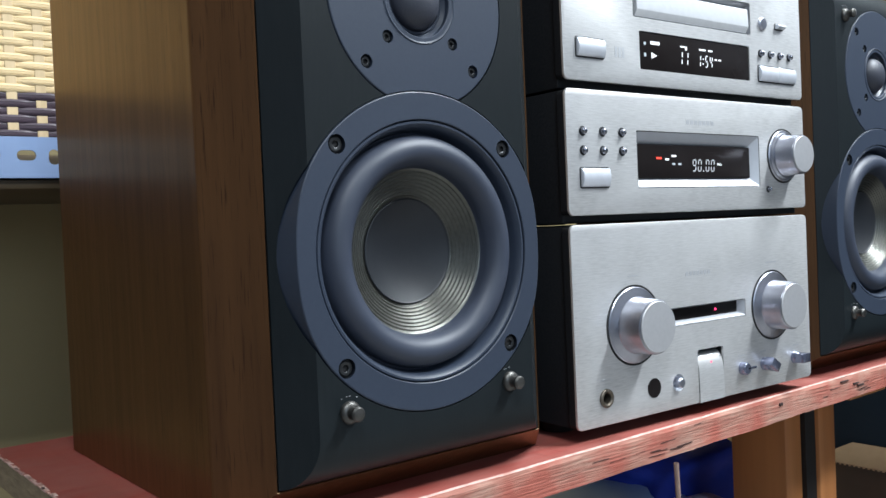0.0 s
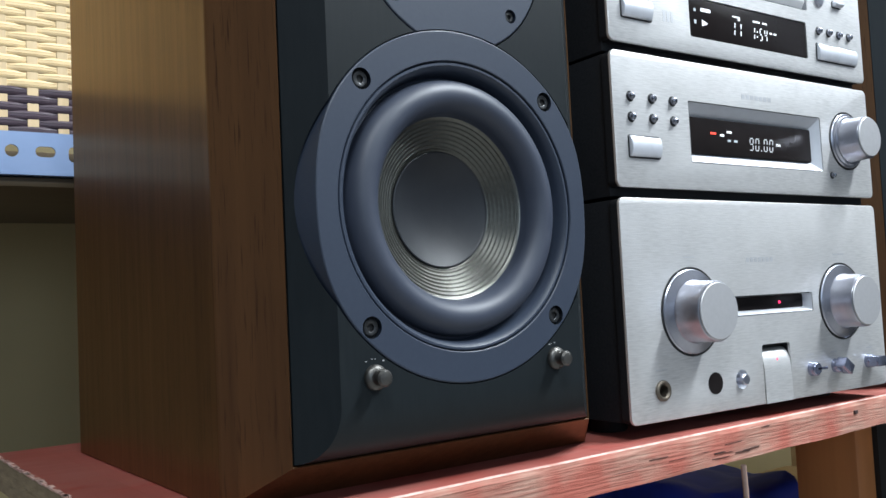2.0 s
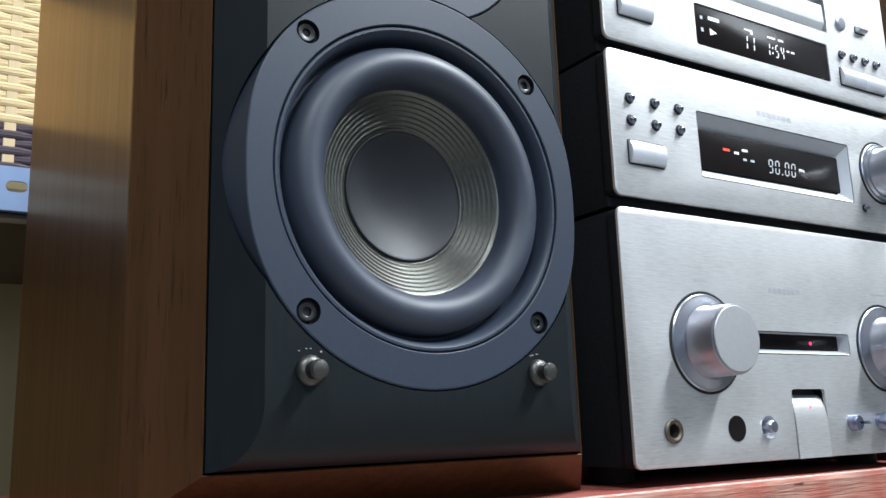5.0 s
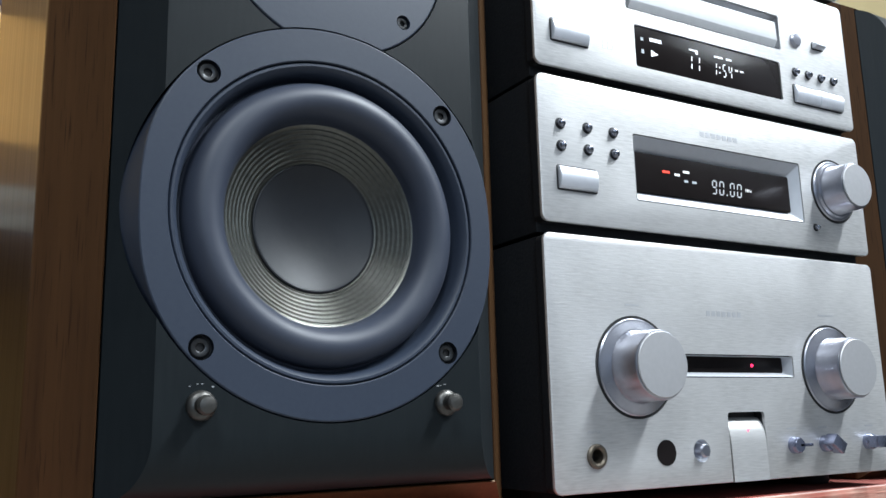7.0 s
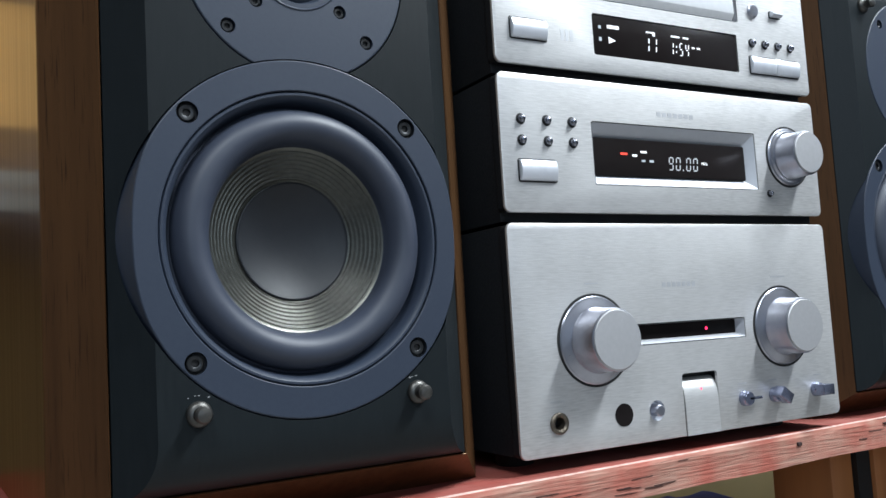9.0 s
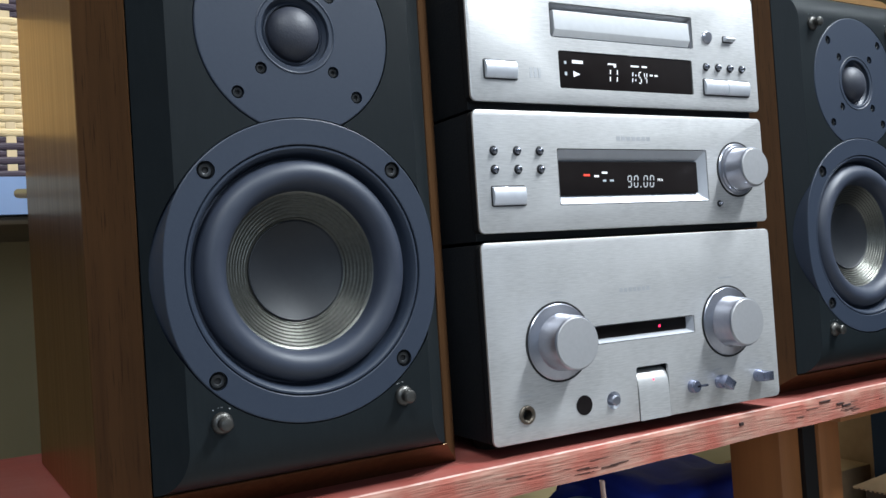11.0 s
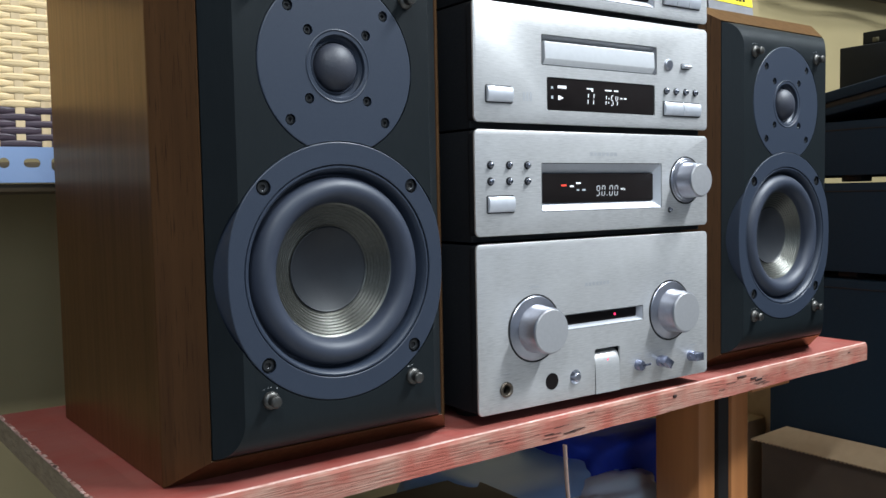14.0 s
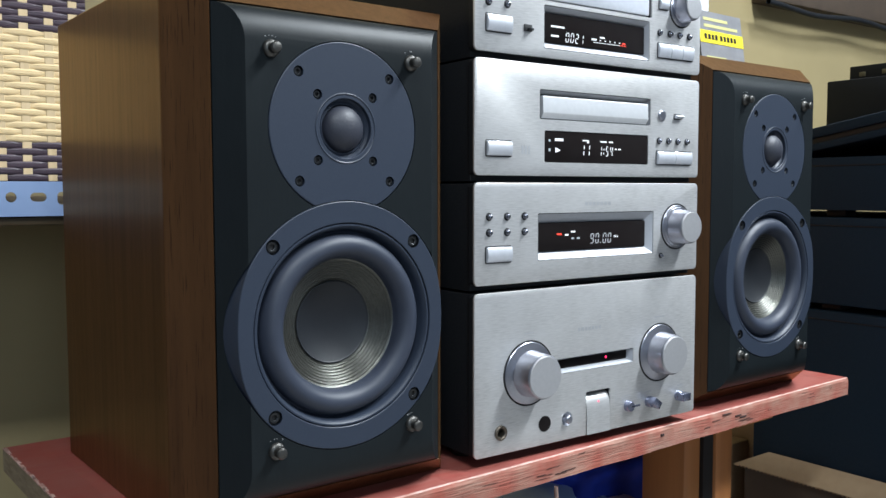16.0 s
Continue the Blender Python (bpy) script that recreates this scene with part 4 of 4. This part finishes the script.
# ---- black hi-fi units beside the shelf ----
def black_unit(name, x0, y0, y1, z0, z1, label, deep=0.36, turn=0.0):
    th = thing(name, pose(x0, (y0 + y1) / 2, z0, 0, 0, turn), label, "hi-fi unit", "black unit stack")
    w, h = (y1 - y0) / 2, z1 - z0
    part("case", box(0, deep, -w, w, 0, h, 0.002), BLACK_CASE, th)
    part("lid_seam", box(-0.0006, 0.02, -w + 0.01, w - 0.01, h - 0.012, h - 0.0105), HOLE, th, smooth=0)
    for y in (-w + 0.05, -w * 0.33, w * 0.33, w - 0.05):
        part("foot", box(0.012, 0.040, y - 0.014, y + 0.014, -0.0085, 0.001, 0.001), HOLE, th)
    return th


UX = 0.72
black_unit("black_receiver", UX, -0.33, 0.36, 0.9945, 1.0670, "black steel receiver on short feet, upper in a pile")
black_unit("black_amplifier", UX, -0.34, 0.37, 0.8640, 0.9845, "large black steel amplifier in a pile of units")
black_unit("black_power_amplifier", UX - 0.006, -0.36, 0.24, 0.4485, 0.8540, "tall black steel power amplifier at the foot of the pile")
lid = thing("slim_black_deck", pose(UX + 0.005, 0.21, 1.0685, -9.6, 0, 0), "sloping blue-black slim deck lying on the receiver", "hi-fi unit", "black unit stack")
part("case", box(0, 0.34, -0.54, 0.0, 0.0, 0.010, 0.002), BLACK_CASE, lid)
part("dark_groove", box(0.004, 0.336, -0.536, -0.004, 0.0101, 0.0175, 0.001), HOLE, lid)
part("cover", box(0, 0.34, -0.54, 0.0, 0.0176, 0.032, 0.003), BLACK_CASE, lid)
part("prop_block", box(0.05, 0.25, -0.53, -0.49, -0.078, 0.0, 0.002), CASE, lid)
bx = thing("black_printed_carton", pose(0.90, 0.16, 1.0680), "black printed carton with dull gold emblem on the pile", "carton")
part("carton_body", box(0, 0.12, -0.10, 0.088, 0.045, 0.126, 0.002), CASE, bx)
part("carton_foot", box(0.121, 0.30, -0.10, 0.088, 0.0, 0.126, 0.002), CASE, bx)
part("carton_flap", box(0.02, 0.10, -0.10, 0.062, 0.1262, 0.148, 0.001), CASE, bx)
part("gold_emblem", box(0.0188, 0.02, 0.036, 0.046, 0.131, 0.138, 0.0005), GOLD_PRINT, bx)
part("gold_band", box(0.0188, 0.02, -0.010, 0.010, 0.132, 0.139, 0.0005), GOLD_PRINT, bx)
tagged(part("unit_support_table", box(UX - 0.01, 1.12, -0.40, 0.30, 0.39, 0.440, 0.003), LEG_WOOD), "brown wooden table under the black units", "table")
for x in (0.74, 1.05):
    for y in (-0.36, 0.26):
        tagged(part("table_leg", box(x - 0.02, x + 0.02, y - 0.02, y + 0.02, 0, 0.39, 0.002), LEG_WOOD), "brown square wooden table leg", "leg", "legs of the table")
for d, lab in (((0.86, 1.25, 0.335, 0.50, 0.0, 0.735), "tall tan cardboard carton against the wall"), ((0.72, 0.855, 0.345, 0.50, 0.0, 0.600), "low tan cardboard carton against the wall")):
    tagged(part("tan_carton", box(*d, 0.003), CARD), lab, "carton", "cartons by the wall")


# ---- open carton ----
def open_carton():
    th = thing("open_carton", pose(0.692, 0.0, 0.0), "open brown cardboard carton with one flap folded out", "carton")
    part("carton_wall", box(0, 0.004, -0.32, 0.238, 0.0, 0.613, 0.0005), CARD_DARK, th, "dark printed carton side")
    bm = bmesh.new()
    low = [bm.verts.new(p) for p in ((-0.004, -0.32, 0.613), (0.021, -0.32, 0.637), (0.021, 0.210, 0.634), (-0.004, 0.252, 0.611))]
    top = [bm.verts.new(v.co + Vector((-0.0025, 0, 0.003))) for v in low]
    bm.faces.new(low)
    bm.faces.new(top)
    for k in range(4):
        bm.faces.new((low[k], low[(k + 1) % 4], top[(k + 1) % 4], top[k]))
    bmesh.ops.recalc_face_normals(bm, faces=bm.faces[:])
    fl = part("carton_flap", bm, CARD, th, "bare brown cardboard flap", smooth=0)
    for k in range(90):
        y = -0.32 + 0.0063 * k
        part("flute", box(-0.0068, -0.0058, y, y + 0.0028, 0.6128 - 0.00001 * k, 0.6142 - 0.00001 * k), CARD_DARK, fl, smooth=0)


open_carton()


# ---- clutter under the shelf ----
def soft_lump(name, centre, size, material, label, category, seed, rough=0.25):
    bm = bmesh.new()
    bmesh.ops.create_icosphere(bm, subdivisions=4, radius=1)
    for v in bm.verts:
        p = v.co.copy()
        box_p = Vector([math.copysign(abs(c) ** 0.55, c) for c in p])
        d = 1 + rough * noise.noise(p * 1.6 + Vector((seed, 0, 0))) + 0.4 * rough * noise.noise(p * 4.5 + Vector((0, seed, 0)))
        v.co = Vector((box_p.x * size[0], box_p.y * size[1], max(box_p.z, -0.8) * size[2])) * d
    ob = part(name, bm, material, None, smooth=80)
    ob.matrix_world = pose(*centre)
    return tagged(ob, label, category)


soft_lump("blue_cloth", (0.415, 0.315, 0.607), (0.095, 0.10, 0.075), BLUE_CLOTH, "royal blue crumpled cloth heaped under the shelf", "cloth", 2.0)
soft_lump("pale_blue_bag", (0.27, 0.30, 0.590), (0.13, 0.11, 0.058), PLASTIC_BLUE, "pale blue plastic bag under the shelf", "bag", 5.0, 0.15)
soft_lump("milky_plastic_bag", (0.35, 0.215, 0.580), (0.085, 0.035, 0.050), PLASTIC, "milky white plastic bag with folds", "bag", 7.0, 0.3)
soft_lump("white_plastic_bag", (0.53, 0.33, 0.580), (0.05, 0.06, 0.06), PLASTIC, "white crumpled plastic bag", "bag", 9.0, 0.25)
tagged(part("red_label", box(0.262, 0.305, 0.176, 0.180, 0.560, 0.590, 0.001), PLASTIC_RED), "red printed label on the bags", "label")
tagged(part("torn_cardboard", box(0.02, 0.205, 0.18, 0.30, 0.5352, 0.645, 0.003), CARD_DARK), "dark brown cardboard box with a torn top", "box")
bm = bmesh.new()
pts = [Vector((0.068, -0.022 + 0.002 * math.sin(k * 0.9), SHELF_Z - SHELF_T + 0.001 - 0.03 * k)) + Vector((0.0032 * k, 0, 0)) for k in range(9)]
rings = [[bm.verts.new(p + Vector((0.0017 * math.cos(a), 0.0017 * math.sin(a), 0))) for a in [math.pi / 4 * q for q in range(8)]] for p in pts]
for a, b in zip(rings, rings[1:]):
    for q in range(8):
        bm.faces.new((a[q], a[(q + 1) % 8], b[(q + 1) % 8], b[q]))
tagged(part("thin_rope", bm, CORD, None, smooth=80), "thin grey-brown rope hanging from the shelf edge", "rope")


# ---- card on the second loudspeaker, and wall things ----
cd = thing("printed_card", pose(0.470, 0.120, 1.1602, -8, 0, 4), "grey printed business card with a yellow band, propped up", "card")
part("card_sheet", box(-0.045, 0.045, 0, 0.0008, 0, 0.073), GREY_CARD, cd, smooth=0)
part("yellow_band", box(-0.045, 0.045, -0.0005, 0.0, 0.035, 0.050), YELLOW, cd, "yellow printed band", smooth=0)
for k in range(9):
    bar(-0.036 + 0.0072 * k + (0.003 if k > 3 else 0), -0.0315 + 0.0072 * k + (0.003 if k > 3 else 0), 0.0395, 0.0455, -0.0007, CASE, cd, "number_bar")
for z, w in ((0.062, 0.05), (0.054, 0.07), (0.016, 0.04)):
    bar(-0.035, -0.035 + w, z, z + 0.0035, -0.0002, OLIVE_PRINT, cd, "text_bar")
tagged(part("white_paper_slip", box(0.425, 0.462, 0.140, 0.141, 1.1602, 1.275), PAPER, smooth=0), "white paper slip standing behind the card", "paper")
tagged(part("orange_card", box(0.500, 0.570, 0.282, 0.285, SHELF_Z, 1.205), ORANGE, smooth=0), "orange card behind the loudspeaker", "card")

# hanging board at the top of the far wall
hb = part("wall_ledge", box(1.28, 2.40, 0.61, WALL_Y, 1.432, 1.56, 0.004), CARD_DARK)
tagged(hb, "dark brown wooden wall shelf, rough underside", "shelf")
cu = bpy.data.curves.new("cable", "CURVE")
cu.dimensions, cu.bevel_depth, cu.bevel_resolution = "3D", 0.006, 3
sp = cu.splines.new("POLY")
sp.points.add(24)
for k, p in enumerate(sp.points):
    x = 1.26 + 0.045 * k
    p.co = (x, 0.603, 1.425 - 0.010 * math.sin(math.pi * k / 8) ** 2, 1)
cable = new("cable", cu)
cu.materials.append(CASE)
tagged(cable, "black cable slung along the dark wall shelf", "cable")
